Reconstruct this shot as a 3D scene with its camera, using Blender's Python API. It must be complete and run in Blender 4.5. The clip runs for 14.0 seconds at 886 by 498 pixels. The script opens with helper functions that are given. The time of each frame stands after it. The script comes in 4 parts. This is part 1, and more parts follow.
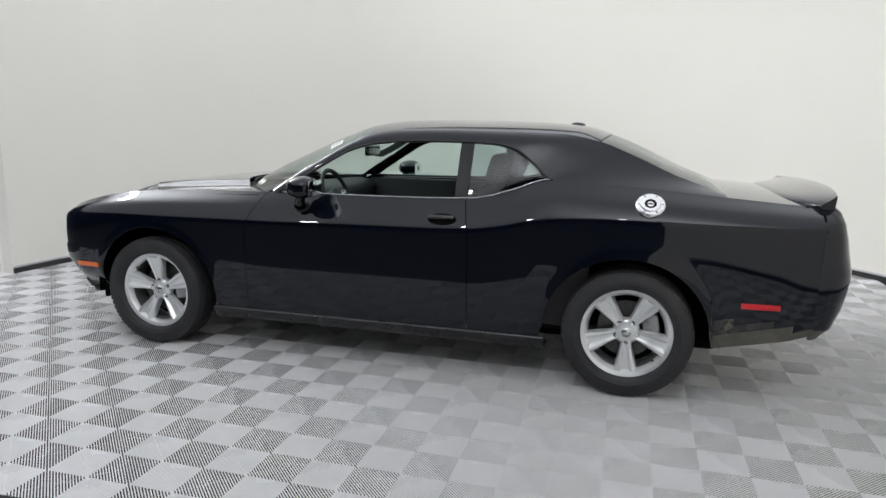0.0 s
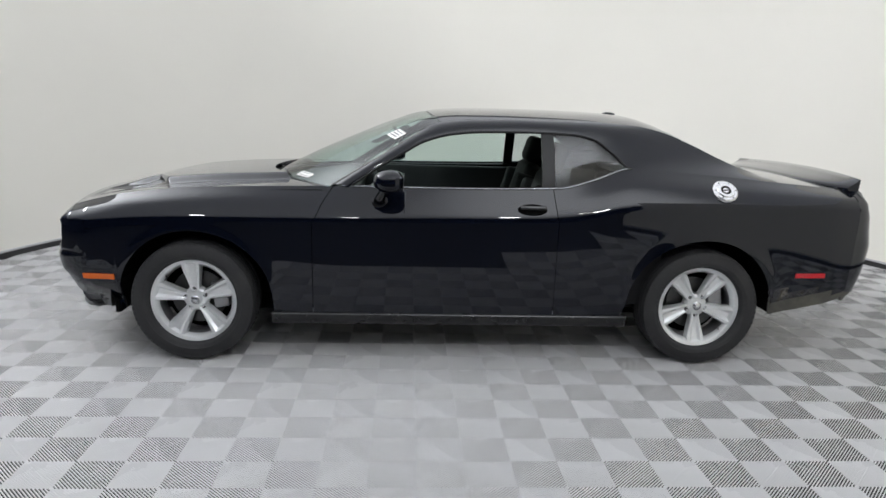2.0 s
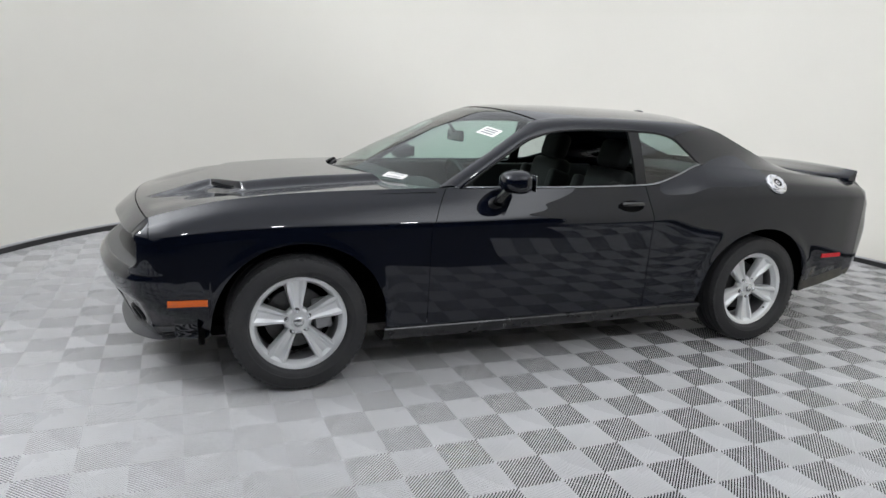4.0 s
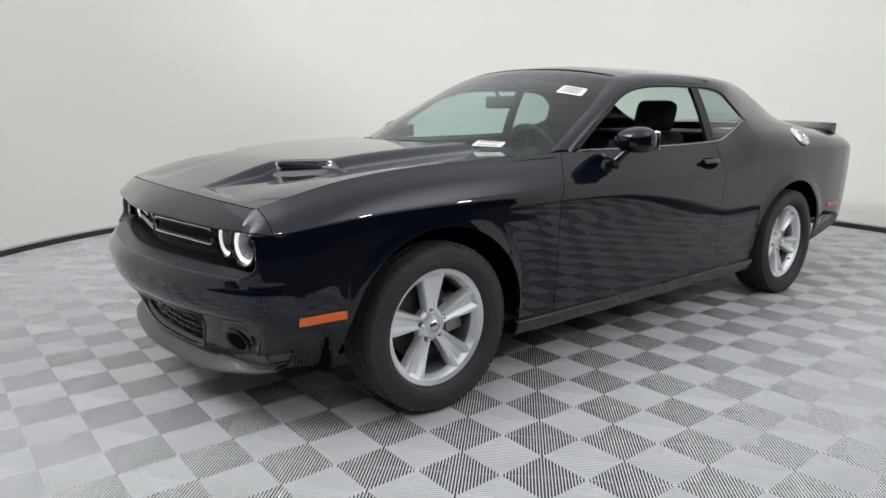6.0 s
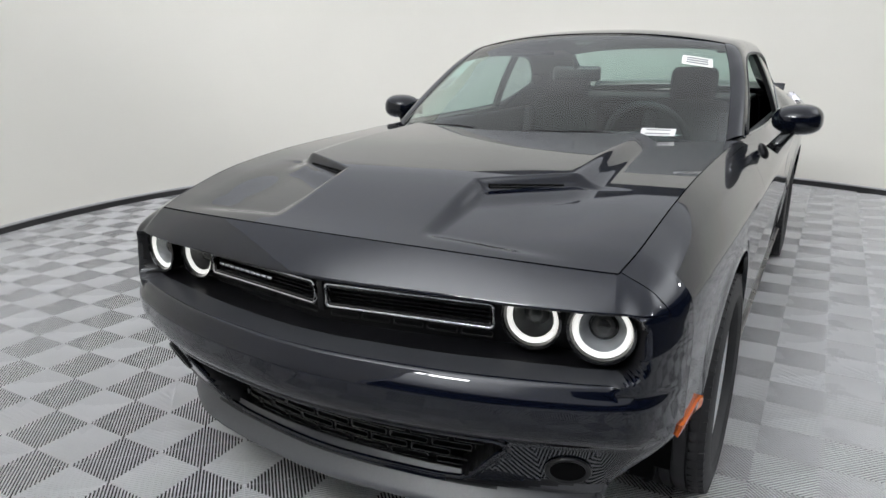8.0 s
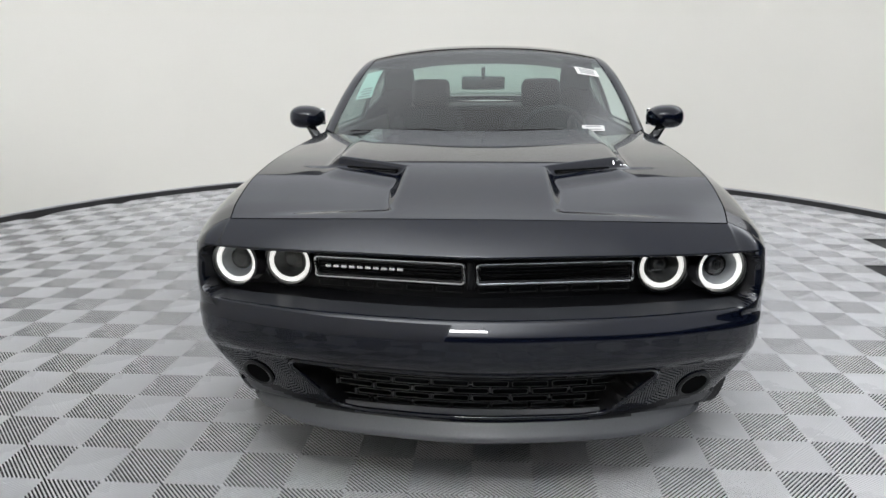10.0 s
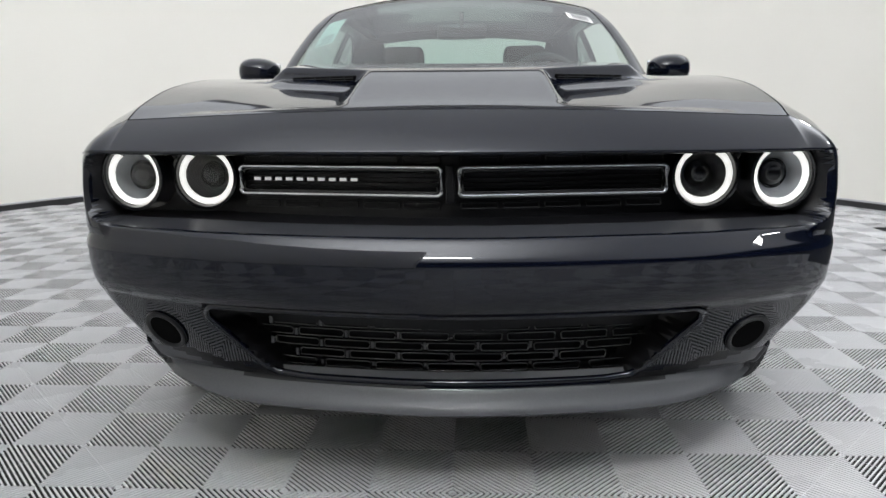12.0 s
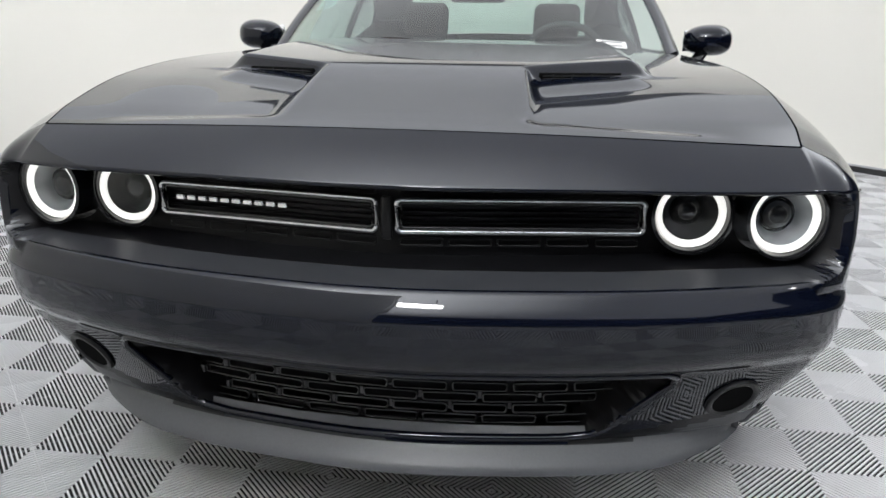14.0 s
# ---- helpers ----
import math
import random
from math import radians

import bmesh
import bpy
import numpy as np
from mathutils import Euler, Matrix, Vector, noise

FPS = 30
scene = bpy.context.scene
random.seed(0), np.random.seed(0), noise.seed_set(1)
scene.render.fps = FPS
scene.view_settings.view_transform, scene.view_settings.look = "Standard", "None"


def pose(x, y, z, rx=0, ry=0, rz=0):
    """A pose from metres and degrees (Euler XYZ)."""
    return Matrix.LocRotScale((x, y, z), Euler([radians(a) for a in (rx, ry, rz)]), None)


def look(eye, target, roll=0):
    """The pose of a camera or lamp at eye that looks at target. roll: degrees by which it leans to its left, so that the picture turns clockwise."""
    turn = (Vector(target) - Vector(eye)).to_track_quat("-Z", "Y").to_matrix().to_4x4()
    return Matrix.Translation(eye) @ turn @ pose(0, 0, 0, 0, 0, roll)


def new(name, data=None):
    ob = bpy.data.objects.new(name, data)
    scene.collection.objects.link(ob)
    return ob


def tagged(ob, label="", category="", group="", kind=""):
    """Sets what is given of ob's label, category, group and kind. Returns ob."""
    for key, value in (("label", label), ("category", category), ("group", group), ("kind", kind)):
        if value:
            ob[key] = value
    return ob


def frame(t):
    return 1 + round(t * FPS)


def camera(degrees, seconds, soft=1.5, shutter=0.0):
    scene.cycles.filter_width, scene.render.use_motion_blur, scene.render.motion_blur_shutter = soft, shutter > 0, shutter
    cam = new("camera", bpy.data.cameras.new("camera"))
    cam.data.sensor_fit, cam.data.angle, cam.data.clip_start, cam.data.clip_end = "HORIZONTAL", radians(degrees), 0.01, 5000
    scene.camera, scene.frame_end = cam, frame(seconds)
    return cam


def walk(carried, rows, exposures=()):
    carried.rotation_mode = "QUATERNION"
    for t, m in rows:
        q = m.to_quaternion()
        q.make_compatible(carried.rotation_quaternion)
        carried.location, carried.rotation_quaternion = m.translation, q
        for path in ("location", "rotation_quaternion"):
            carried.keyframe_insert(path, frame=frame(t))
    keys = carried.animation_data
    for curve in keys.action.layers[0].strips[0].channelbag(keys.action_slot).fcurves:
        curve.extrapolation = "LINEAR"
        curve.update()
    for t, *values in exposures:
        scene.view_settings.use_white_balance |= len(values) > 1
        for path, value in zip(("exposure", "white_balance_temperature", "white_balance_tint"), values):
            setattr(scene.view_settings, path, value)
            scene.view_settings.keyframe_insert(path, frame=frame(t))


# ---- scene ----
cam = camera(66.6, 14.0)
PATH = [
    (0, (1.438, -4.475, 1.435), (0.911, -2.563, 1.067), 0.9),
    (0.5, (1.04, -4.597, 1.426), (0.69, -2.651, 1.027), 1.1),
    (1, (0.607, -4.668, 1.397), (0.413, -2.695, 1.024), 0.7),
    (1.5, (0.168, -4.669, 1.445), (0.142, -2.691, 1.051), 2.0),
    (2, (-0.277, -4.632, 1.508), (-0.164, -2.666, 1.072), 1.7),
    (2.5, (-0.692, -4.519, 1.433), (-0.406, -2.565, 1.023), 1.9),
    (3, (-1.128, -4.396, 1.489), (-0.697, -2.471, 1.068), 3.1),
    (3.2, (-1.338, -4.321, 1.527), (-0.834, -2.423, 1.07), 3.8),
    (5.3, (-2.768, -3.466, 1.196), (-1.698, -1.795, 0.828), -0.8),
    (5.5, (-2.876, -3.286, 1.162), (-1.744, -1.656, 0.801), -0.4),
    (6, (-3.078, -2.9, 1.204), (-1.839, -1.362, 0.795), 0.2),
    (6.5, (-3.209, -2.389, 1.268), (-1.904, -0.918, 0.819), 0.8),
    (7, (-3.325, -1.916, 1.298), (-1.88, -0.582, 0.844), 0.8),
    (7.5, (-3.385, -1.455, 1.292), (-1.821, -0.289, 0.778), -0.1),
    (8, (-3.55, -1.089, 1.325), (-1.862, -0.13, 0.773), -0.4),
    (8.5, (-3.876, -0.774, 1.333), (-2.074, -0.069, 0.749), 0.1),
    (9, (-4.053, -0.393, 1.291), (-2.162, 0.028, 0.713), -0.8),
    (9.2, (-4.113, -0.259, 1.294), (-2.201, 0.046, 0.713), -0.7),
    (11.3, (-3.924, 0.005, 1.109), (-1.957, 0.087, 0.639), -0.1),
    (11.5, (-3.793, -0.013, 1.048), (-1.824, 0.058, 0.586), 0.0),
    (12, (-3.675, -0.041, 0.891), (-1.697, 0.04, 0.477), -0.4),
    (12.5, (-3.678, -0.026, 0.853), (-1.693, 0.05, 0.474), -0.6),
    (13, (-3.684, -0.047, 0.857), (-1.698, 0.043, 0.484), -0.5),
    (13.5, (-3.642, -0.095, 0.877), (-1.662, -0.013, 0.47), 0.0),
    (14, (-3.432, -0.245, 1.037), (-1.51, -0.01, 0.448), 0.9),
]
walk(cam, [(t, look(eye, target, roll)) for t, eye, target, roll in PATH], ((0, 0.0), (9.2, 0.0), (12.0, 0.10), (13.5, 0.12), (14, 0.22)))

# ---- light ----
world = bpy.data.worlds.new("world")
scene.world = world
world.use_nodes = True
world.node_tree.nodes["Background"].inputs[0].default_value = (0.9, 0.95, 1.0, 1)
world.node_tree.nodes["Background"].inputs[1].default_value = 0.02
CX, CY, RW, TOP = 0.3, 0.3, 4.35, 3.45
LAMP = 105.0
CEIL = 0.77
# glow added to the luminous ceiling where more light was wanted: x, y, reach, how much brighter
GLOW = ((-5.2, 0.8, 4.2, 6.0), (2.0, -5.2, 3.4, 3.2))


# ---- materials ----
def mat(name, col, rough=0.5, metal=0.0, coat=0.0, emit=None, strength=0.0, grain=0.0, grain_scale=20.0, bump=0.0, bump_scale=200.0,
        stain=None, stain_amount=0.0, stain_scale=3.0, rough_var=0.0, spec=0.5, coat_ior=1.5):
    m = bpy.data.materials.new(name)
    m.use_nodes = True
    nt = m.node_tree
    b = nt.nodes["Principled BSDF"]
    b.inputs["Base Color"].default_value = (*col, 1)
    b.inputs["Roughness"].default_value = rough
    b.inputs["Metallic"].default_value = metal
    b.inputs["Coat Weight"].default_value = coat
    b.inputs["Coat Roughness"].default_value = 0.02
    b.inputs["Coat IOR"].default_value = coat_ior
    b.inputs["Specular IOR Level"].default_value = spec
    geo = nt.nodes.new("ShaderNodeTexCoord").outputs["Object"]

    def noise_node(scale, detail=5.0):
        n = nt.nodes.new("ShaderNodeTexNoise")
        n.inputs["Scale"].default_value = scale
        n.inputs["Detail"].default_value = detail
        nt.links.new(geo, n.inputs["Vector"])
        return n.outputs["Fac"]

    def remap(fac, a, b2, lo, hi):
        r = nt.nodes.new("ShaderNodeMapRange")
        r.inputs[1].default_value, r.inputs[2].default_value, r.inputs[3].default_value, r.inputs[4].default_value = a, b2, lo, hi
        nt.links.new(fac, r.inputs[0])
        return r.outputs[0]

    colour = None
    if grain:
        mix = nt.nodes.new("ShaderNodeMix")
        mix.data_type = "RGBA"
        mix.inputs[6].default_value = (*[c * (1 - grain) for c in col], 1)
        mix.inputs[7].default_value = (*[min(1, c * (1 + grain)) for c in col], 1)
        nt.links.new(noise_node(grain_scale), mix.inputs[0])
        colour = mix.outputs[2]
    if stain:
        mix = nt.nodes.new("ShaderNodeMix")
        mix.data_type = "RGBA"
        mix.inputs[6].default_value = (*col, 1)
        if colour:
            nt.links.new(colour, mix.inputs[6])
        mix.inputs[7].default_value = (*stain, 1)
        nt.links.new(remap(noise_node(stain_scale, 8.0), 0.5, 0.7, 0.0, stain_amount), mix.inputs[0])
        colour = mix.outputs[2]
    if colour:
        nt.links.new(colour, b.inputs["Base Color"])
    if rough_var:
        nt.links.new(remap(noise_node(stain_scale * 2.3), 0.35, 0.65, max(0.0, rough - rough_var), rough + rough_var), b.inputs["Roughness"])
    if bump:
        bn = nt.nodes.new("ShaderNodeBump")
        bn.inputs["Strength"].default_value = bump
        bn.inputs["Distance"].default_value = 0.002
        nt.links.new(noise_node(bump_scale), bn.inputs["Height"])
        nt.links.new(bn.outputs[0], b.inputs["Normal"])
    if emit:
        b.inputs["Emission Color"].default_value = (*emit, 1)
        b.inputs["Emission Strength"].default_value = strength
    return m


def glass(name, tint, rough=0.0, gloss=0.5):
    """Thin pane: tinted see-through with a clear reflection."""
    m = bpy.data.materials.new(name)
    m.use_nodes = True
    nt = m.node_tree
    nt.nodes.remove(nt.nodes["Principled BSDF"])
    tr = nt.nodes.new("ShaderNodeBsdfTransparent")
    tr.inputs[0].default_value = (*tint, 1)
    gl = nt.nodes.new("ShaderNodeBsdfGlossy")
    gl.inputs["Roughness"].default_value = rough
    lw = nt.nodes.new("ShaderNodeLayerWeight")
    lw.inputs[0].default_value = 0.5
    pw = nt.nodes.new("ShaderNodeMath")
    pw.operation = "POWER"
    pw.inputs[1].default_value = 4.0
    nt.links.new(lw.outputs["Facing"], pw.inputs[0])
    mul = nt.nodes.new("ShaderNodeMath")
    mul.operation = "MULTIPLY_ADD"
    mul.inputs[1].default_value, mul.inputs[2].default_value = 0.9 * gloss * 2, 0.06 * gloss * 2
    mul.use_clamp = True
    nt.links.new(pw.outputs[0], mul.inputs[0])
    mx = nt.nodes.new("ShaderNodeMixShader")
    nt.links.new(mul.outputs[0], mx.inputs[0])
    nt.links.new(tr.outputs[0], mx.inputs[1])
    nt.links.new(gl.outputs[0], mx.inputs[2])
    nt.links.new(mx.outputs[0], nt.nodes["Material Output"].inputs[0])
    return m


PAINT = mat("black_paint", (0.0022, 0.0034, 0.0085), 0.25, coat=1.0, spec=0.03, coat_ior=1.48, grain=0.25, grain_scale=900, bump=0.012, bump_scale=450)
PAINT_DIRTY = mat("black_paint_dusty", (0.006, 0.006, 0.009), 0.3, coat=0.8, stain=(0.17, 0.15, 0.11), stain_amount=0.6, stain_scale=14, rough_var=0.12)
SATIN = mat("satin_black_plastic", (0.005, 0.005, 0.006), 0.36, spec=0.35, bump=0.1, bump_scale=900, grain=0.2)
GLOSSB = mat("gloss_black_plastic", (0.006, 0.006, 0.007), 0.12, coat=0.5, grain=0.1)
RUBBER = mat("tyre_rubber", (0.022, 0.022, 0.024), 0.62, grain=0.25, grain_scale=60, bump=0.25, bump_scale=160, stain=(0.045, 0.044, 0.042), stain_amount=0.35, stain_scale=7)
ALLOY = mat("silver_alloy", (0.82, 0.83, 0.84), 0.28, metal=0.62, grain=0.05, grain_scale=300)
DARKMETAL = mat("dark_metal", (0.10, 0.10, 0.10), 0.45, metal=0.8, grain=0.3, grain_scale=40)
CHROME = mat("chrome", (0.82, 0.83, 0.85), 0.08, metal=1.0, grain=0.03)
BRUSHED = mat("satin_chrome", (0.66, 0.67, 0.69), 0.24, metal=1.0, grain=0.05)
# near-black for dark parts and for cavities, whose shade is in the colour
VOID = mat("black_part_and_shade", (0.004, 0.004, 0.004), 0.9, grain=0.2, spec=0.05)
CLOTH = mat("black_upholstery", (0.010, 0.010, 0.011), 0.75, grain=0.3, grain_scale=120, bump=0.4, bump_scale=500)
TRIM = mat("interior_plastic", (0.016, 0.016, 0.018), 0.55, grain=0.2, grain_scale=80, bump=0.2, bump_scale=700)
GLASS_W = glass("windscreen_glass", (0.66, 0.80, 0.76), gloss=0.5)
GLASS_Q = glass("quarter_glass", (0.60, 0.68, 0.67), gloss=0.7)
LENS = glass("lamp_lens", (0.92, 0.94, 0.95), gloss=0.4)
AMBER = mat("amber_lens", (0.75, 0.13, 0.005), 0.18, coat=0.6, grain=0.15, grain_scale=120)
REDL = mat("red_lens", (0.60, 0.012, 0.02), 0.18, coat=0.6, grain=0.15, grain_scale=120)
HALO = mat("halo_light", (0.9, 0.9, 0.88), 0.4, emit=(1.0, 0.97, 0.92), strength=0.85, grain=0.05)
PAPER = mat("white_paper", (0.80, 0.80, 0.78), 0.6, grain=0.04, grain_scale=60)
PAPER_G = mat("pale_green_paper", (0.62, 0.74, 0.69), 0.6, grain=0.05, grain_scale=60)
INK = mat("grey_print", (0.22, 0.23, 0.24), 0.6, grain=0.1)
WALL = mat("white_wall", (0.872, 0.85, 0.79), 0.55, grain=0.035, grain_scale=0.8, bump=0.05, bump_scale=60, rough_var=0.08)
CEILM = mat("grey_ceiling", (0.30, 0.30, 0.30), 0.8, grain=0.03, grain_scale=1.2)
BASEM = mat("dark_baseboard", (0.03, 0.03, 0.032), 0.35, grain=0.3, grain_scale=6)
BASETOP = mat("satin_aluminium", (0.60, 0.60, 0.63), 0.28, metal=0.9, grain=0.05)
TILEM = mat("grey_tile_plastic", (0.66, 0.66, 0.67), 0.28, grain=0.06, grain_scale=9, stain=(0.54, 0.54, 0.53), stain_amount=0.35, stain_scale=1.3, rough_var=0.08)
MATT = mat("matt_black_plastic", (0.008, 0.008, 0.009), 0.7, grain=0.2)
CAPM = mat("polished_aluminium", (0.82, 0.82, 0.84), 0.20, metal=0.8, grain=0.04)
LIPM = mat("grey_black_lip_plastic", (0.070, 0.072, 0.078), 0.40, grain=0.15, grain_scale=200, bump=0.08, bump_scale=700)
VALM = mat("dusty_grey_valance", (0.075, 0.072, 0.062), 0.6, grain=0.25, grain_scale=25, stain=(0.15, 0.14, 0.11), stain_amount=0.5, stain_scale=11)
SILLM = mat("dusty_black_paint", (0.010, 0.010, 0.012), 0.35, coat=0.5, grain=0.3, grain_scale=30, stain=(0.06, 0.055, 0.045), stain_amount=0.35, stain_scale=9, rough_var=0.1)
RIMIN = mat("rim_barrel", (0.34, 0.34, 0.35), 0.4, metal=0.8, grain=0.2, grain_scale=40)
BELTM = mat("dull_grey_moulding", (0.30, 0.31, 0.32), 0.22, metal=0.9, grain=0.08, grain_scale=60)
SHELFM = mat("satin_black_shelf", (0.026, 0.027, 0.031), 0.34, spec=0.6, bump=0.05, bump_scale=900, grain=0.15)
REFLM = mat("grey_lamp_reflector", (0.46, 0.47, 0.48), 0.35, metal=0.35, grain=0.08, grain_scale=80)
# dark colours give the outer floor and hall walls their unlit look
SUBF = mat("subfloor", (0.02, 0.02, 0.02), 0.8, grain=0.3, grain_scale=3)
HALL = mat("dark_hall", (0.07, 0.085, 0.12), 0.8, grain=0.3, grain_scale=0.7)



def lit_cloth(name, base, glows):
    """White cloth that glows by itself, brighter round each added spot."""
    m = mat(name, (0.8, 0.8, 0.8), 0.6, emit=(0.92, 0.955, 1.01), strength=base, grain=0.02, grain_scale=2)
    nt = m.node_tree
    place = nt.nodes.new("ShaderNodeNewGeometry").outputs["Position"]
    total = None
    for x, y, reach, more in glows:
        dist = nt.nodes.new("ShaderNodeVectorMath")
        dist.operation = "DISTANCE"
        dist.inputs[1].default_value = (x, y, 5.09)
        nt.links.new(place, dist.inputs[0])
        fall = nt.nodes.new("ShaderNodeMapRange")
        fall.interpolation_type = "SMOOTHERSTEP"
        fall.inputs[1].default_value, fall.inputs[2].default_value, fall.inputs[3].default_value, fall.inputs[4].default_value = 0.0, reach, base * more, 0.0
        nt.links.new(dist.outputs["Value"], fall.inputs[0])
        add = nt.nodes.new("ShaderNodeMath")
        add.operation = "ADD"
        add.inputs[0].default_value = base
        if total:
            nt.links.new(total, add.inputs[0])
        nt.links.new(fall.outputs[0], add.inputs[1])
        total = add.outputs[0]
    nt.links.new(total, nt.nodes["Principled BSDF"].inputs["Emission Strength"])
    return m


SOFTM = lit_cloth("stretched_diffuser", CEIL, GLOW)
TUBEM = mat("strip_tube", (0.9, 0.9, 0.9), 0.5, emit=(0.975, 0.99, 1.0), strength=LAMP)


# ---- mesh helpers ----
def link_mesh(name, verts, faces, material, parent=None, label="", smooth=True, solid=0.0, angle=None, outward=None):
    me = bpy.data.meshes.new(name)
    me.from_pydata([tuple(map(float, v)) for v in verts], [], [tuple(map(int, f)) for f in faces])
    bm = bmesh.new()
    bm.from_mesh(me)
    bmesh.ops.remove_doubles(bm, verts=bm.verts, dist=0.0002)
    bmesh.ops.recalc_face_normals(bm, faces=bm.faces)
    if outward is not None:
        o = Vector(outward)
        s = sum(f.normal.dot(f.calc_center_median() - o) * f.calc_area() for f in bm.faces)
        if s < 0:
            bmesh.ops.reverse_faces(bm, faces=bm.faces)
    bm.edges.index_update()
    rims = [e.index for e in bm.edges if e.is_boundary] if solid else []
    bm.to_mesh(me)
    bm.free()
    for m in (material if isinstance(material, (list, tuple)) else [material]):
        me.materials.append(m)
    if smooth:
        me.polygons.foreach_set("use_smooth", [True] * len(me.polygons))
        if angle:
            me.set_sharp_from_angle(angle=radians(angle))
    ob = new(name, me)
    if parent:
        ob.parent = parent
    if label:
        tagged(ob, label)
    if rims:
        for i in rims:
            me.edges[i].use_edge_sharp = True
    if solid:
        sd = ob.modifiers.new("thickness", "SOLIDIFY")
        sd.thickness, sd.offset = solid, -1.0
    return ob


def part(name, bm, material, parent, label="", smooth=True, angle=35):
    me = bpy.data.meshes.new(name)
    bm.normal_update()
    bm.to_mesh(me)
    bm.free()
    me.materials.append(material)
    if smooth:
        me.polygons.foreach_set("use_smooth", [True] * len(me.polygons))
        me.set_sharp_from_angle(angle=radians(angle))
    ob = new(name, me)
    if parent:
        ob.parent = parent
    if label:
        tagged(ob, label)
    return ob


def grid_faces(n, m):
    return [(i * m + j, (i + 1) * m + j, (i + 1) * m + j + 1, i * m + j + 1) for i in range(n - 1) for j in range(m - 1)]


def grid_part(name, P, material, parent, label="", solid=0.012, outward=(0, 0, 0.6), angle=40):
    n, m, _ = P.shape
    return link_mesh(name, P.reshape(-1, 3), grid_faces(n, m), material, parent, label, True, solid, angle, outward)


def rbox(size, at=(0, 0, 0), bevel=0.01, rot=None, seg=2, taper=None):
    bm = bmesh.new()
    bmesh.ops.create_cube(bm, size=1)
    for v in bm.verts:
        k = 1.0
        if taper and v.co.z > 0:
            k = taper
        v.co = Vector((v.co.x * size[0] * k, v.co.y * size[1] * k, v.co.z * size[2]))
    if bevel:
        bmesh.ops.bevel(bm, geom=bm.edges[:], offset=bevel, segments=seg, affect="EDGES", profile=0.5)
    m = Matrix.Translation(at) @ (rot or Matrix())
    bmesh.ops.transform(bm, matrix=m, verts=bm.verts)
    return bm


def merge(*bms):
    out = bmesh.new()
    for b in bms:
        me = bpy.data.meshes.new("tmp")
        b.to_mesh(me)
        b.free()
        out.from_mesh(me)
        bpy.data.meshes.remove(me)
    return out


def lathe(profile, axis_m, steps=48, closed=False):
    """Turns (radius, height) pairs round the local z axis of axis_m."""
    V, F = [], []
    n = len(profile)
    for i in range(steps):
        a = 2 * math.pi * i / steps
        for r, h in profile:
            V.append(axis_m @ Vector((r * math.cos(a), r * math.sin(a), h)))
    for i in range(steps):
        k = (i + 1) % steps
        for j in range(n if closed else n - 1):
            l = (j + 1) % n
            F.append((i * n + j, k * n + j, k * n + l, i * n + l))
    return V, F


def tube(points, r, sides=8, closed=False, flat=1.0):
    """A tube along points; returns verts, faces."""
    P = [Vector(p) for p in points]
    n = len(P)
    V, F = [], []
    up = Vector((0, 0, 1))
    for i, p in enumerate(P):
        a = P[(i - 1) % n] if (closed or i > 0) else p
        b = P[(i + 1) % n] if (closed or i < n - 1) else p
        d = (b - a).normalized()
        s = d.cross(up)
        s = s.normalized() if s.length > 1e-4 else Vector((1, 0, 0))
        u = s.cross(d).normalized()
        rr = r[i] if isinstance(r, (list, tuple)) else r
        for k in range(sides):
            t = 2 * math.pi * k / sides
            V.append(p + s * (rr * math.cos(t)) + u * (rr * flat * math.sin(t)))
    for i in range(n if closed else n - 1):
        k = (i + 1) % n
        for j in range(sides):
            l = (j + 1) % sides
            F.append((i * sides + j, k * sides + j, k * sides + l, i * sides + l))
    if not closed:
        F.append(tuple(range(sides)))
        F.append(tuple((n - 1) * sides + j for j in range(sides)))
    return V, F


def pchip(xk, yk):
    """Smooth curve through (xk, yk) with no overshoot; returns a function of an array."""
    xk, yk = np.asarray(xk, float), np.asarray(yk, float)
    h = np.diff(xk)
    d = np.diff(yk) / h
    s = np.zeros_like(yk)
    for i in range(1, len(xk) - 1):
        if d[i - 1] * d[i] > 0:
            w1, w2 = 2 * h[i] + h[i - 1], h[i] + 2 * h[i - 1]
            s[i] = (w1 + w2) / (w1 / d[i - 1] + w2 / d[i])
    s[0], s[-1] = d[0], d[-1]

    def f(x):
        x = np.asarray(x, float)
        i = np.clip(np.searchsorted(xk, x) - 1, 0, len(xk) - 2)
        t = (x - xk[i]) / h[i]
        lin = np.where(x < xk[0], yk[0] + s[0] * (x - xk[0]), yk[-1] + s[-1] * (x - xk[-1]))
        r = ((2 * t**3 - 3 * t**2 + 1) * yk[i] + (t**3 - 2 * t**2 + t) * h[i] * s[i] + (3 * t**2 - 2 * t**3) * yk[i + 1] + (t**3 - t**2) * h[i] * s[i + 1])
        return np.where((x < xk[0]) | (x > xk[-1]), lin, r)
    return f


def smooth(a, b, x):
    t = np.clip((np.asarray(x, float) - a) / (b - a), 0, 1)
    return t * t * (3 - 2 * t)


# ---- the booth ----
def moved(bm, m):
    bmesh.ops.transform(bm, matrix=m, verts=bm.verts)
    return bm


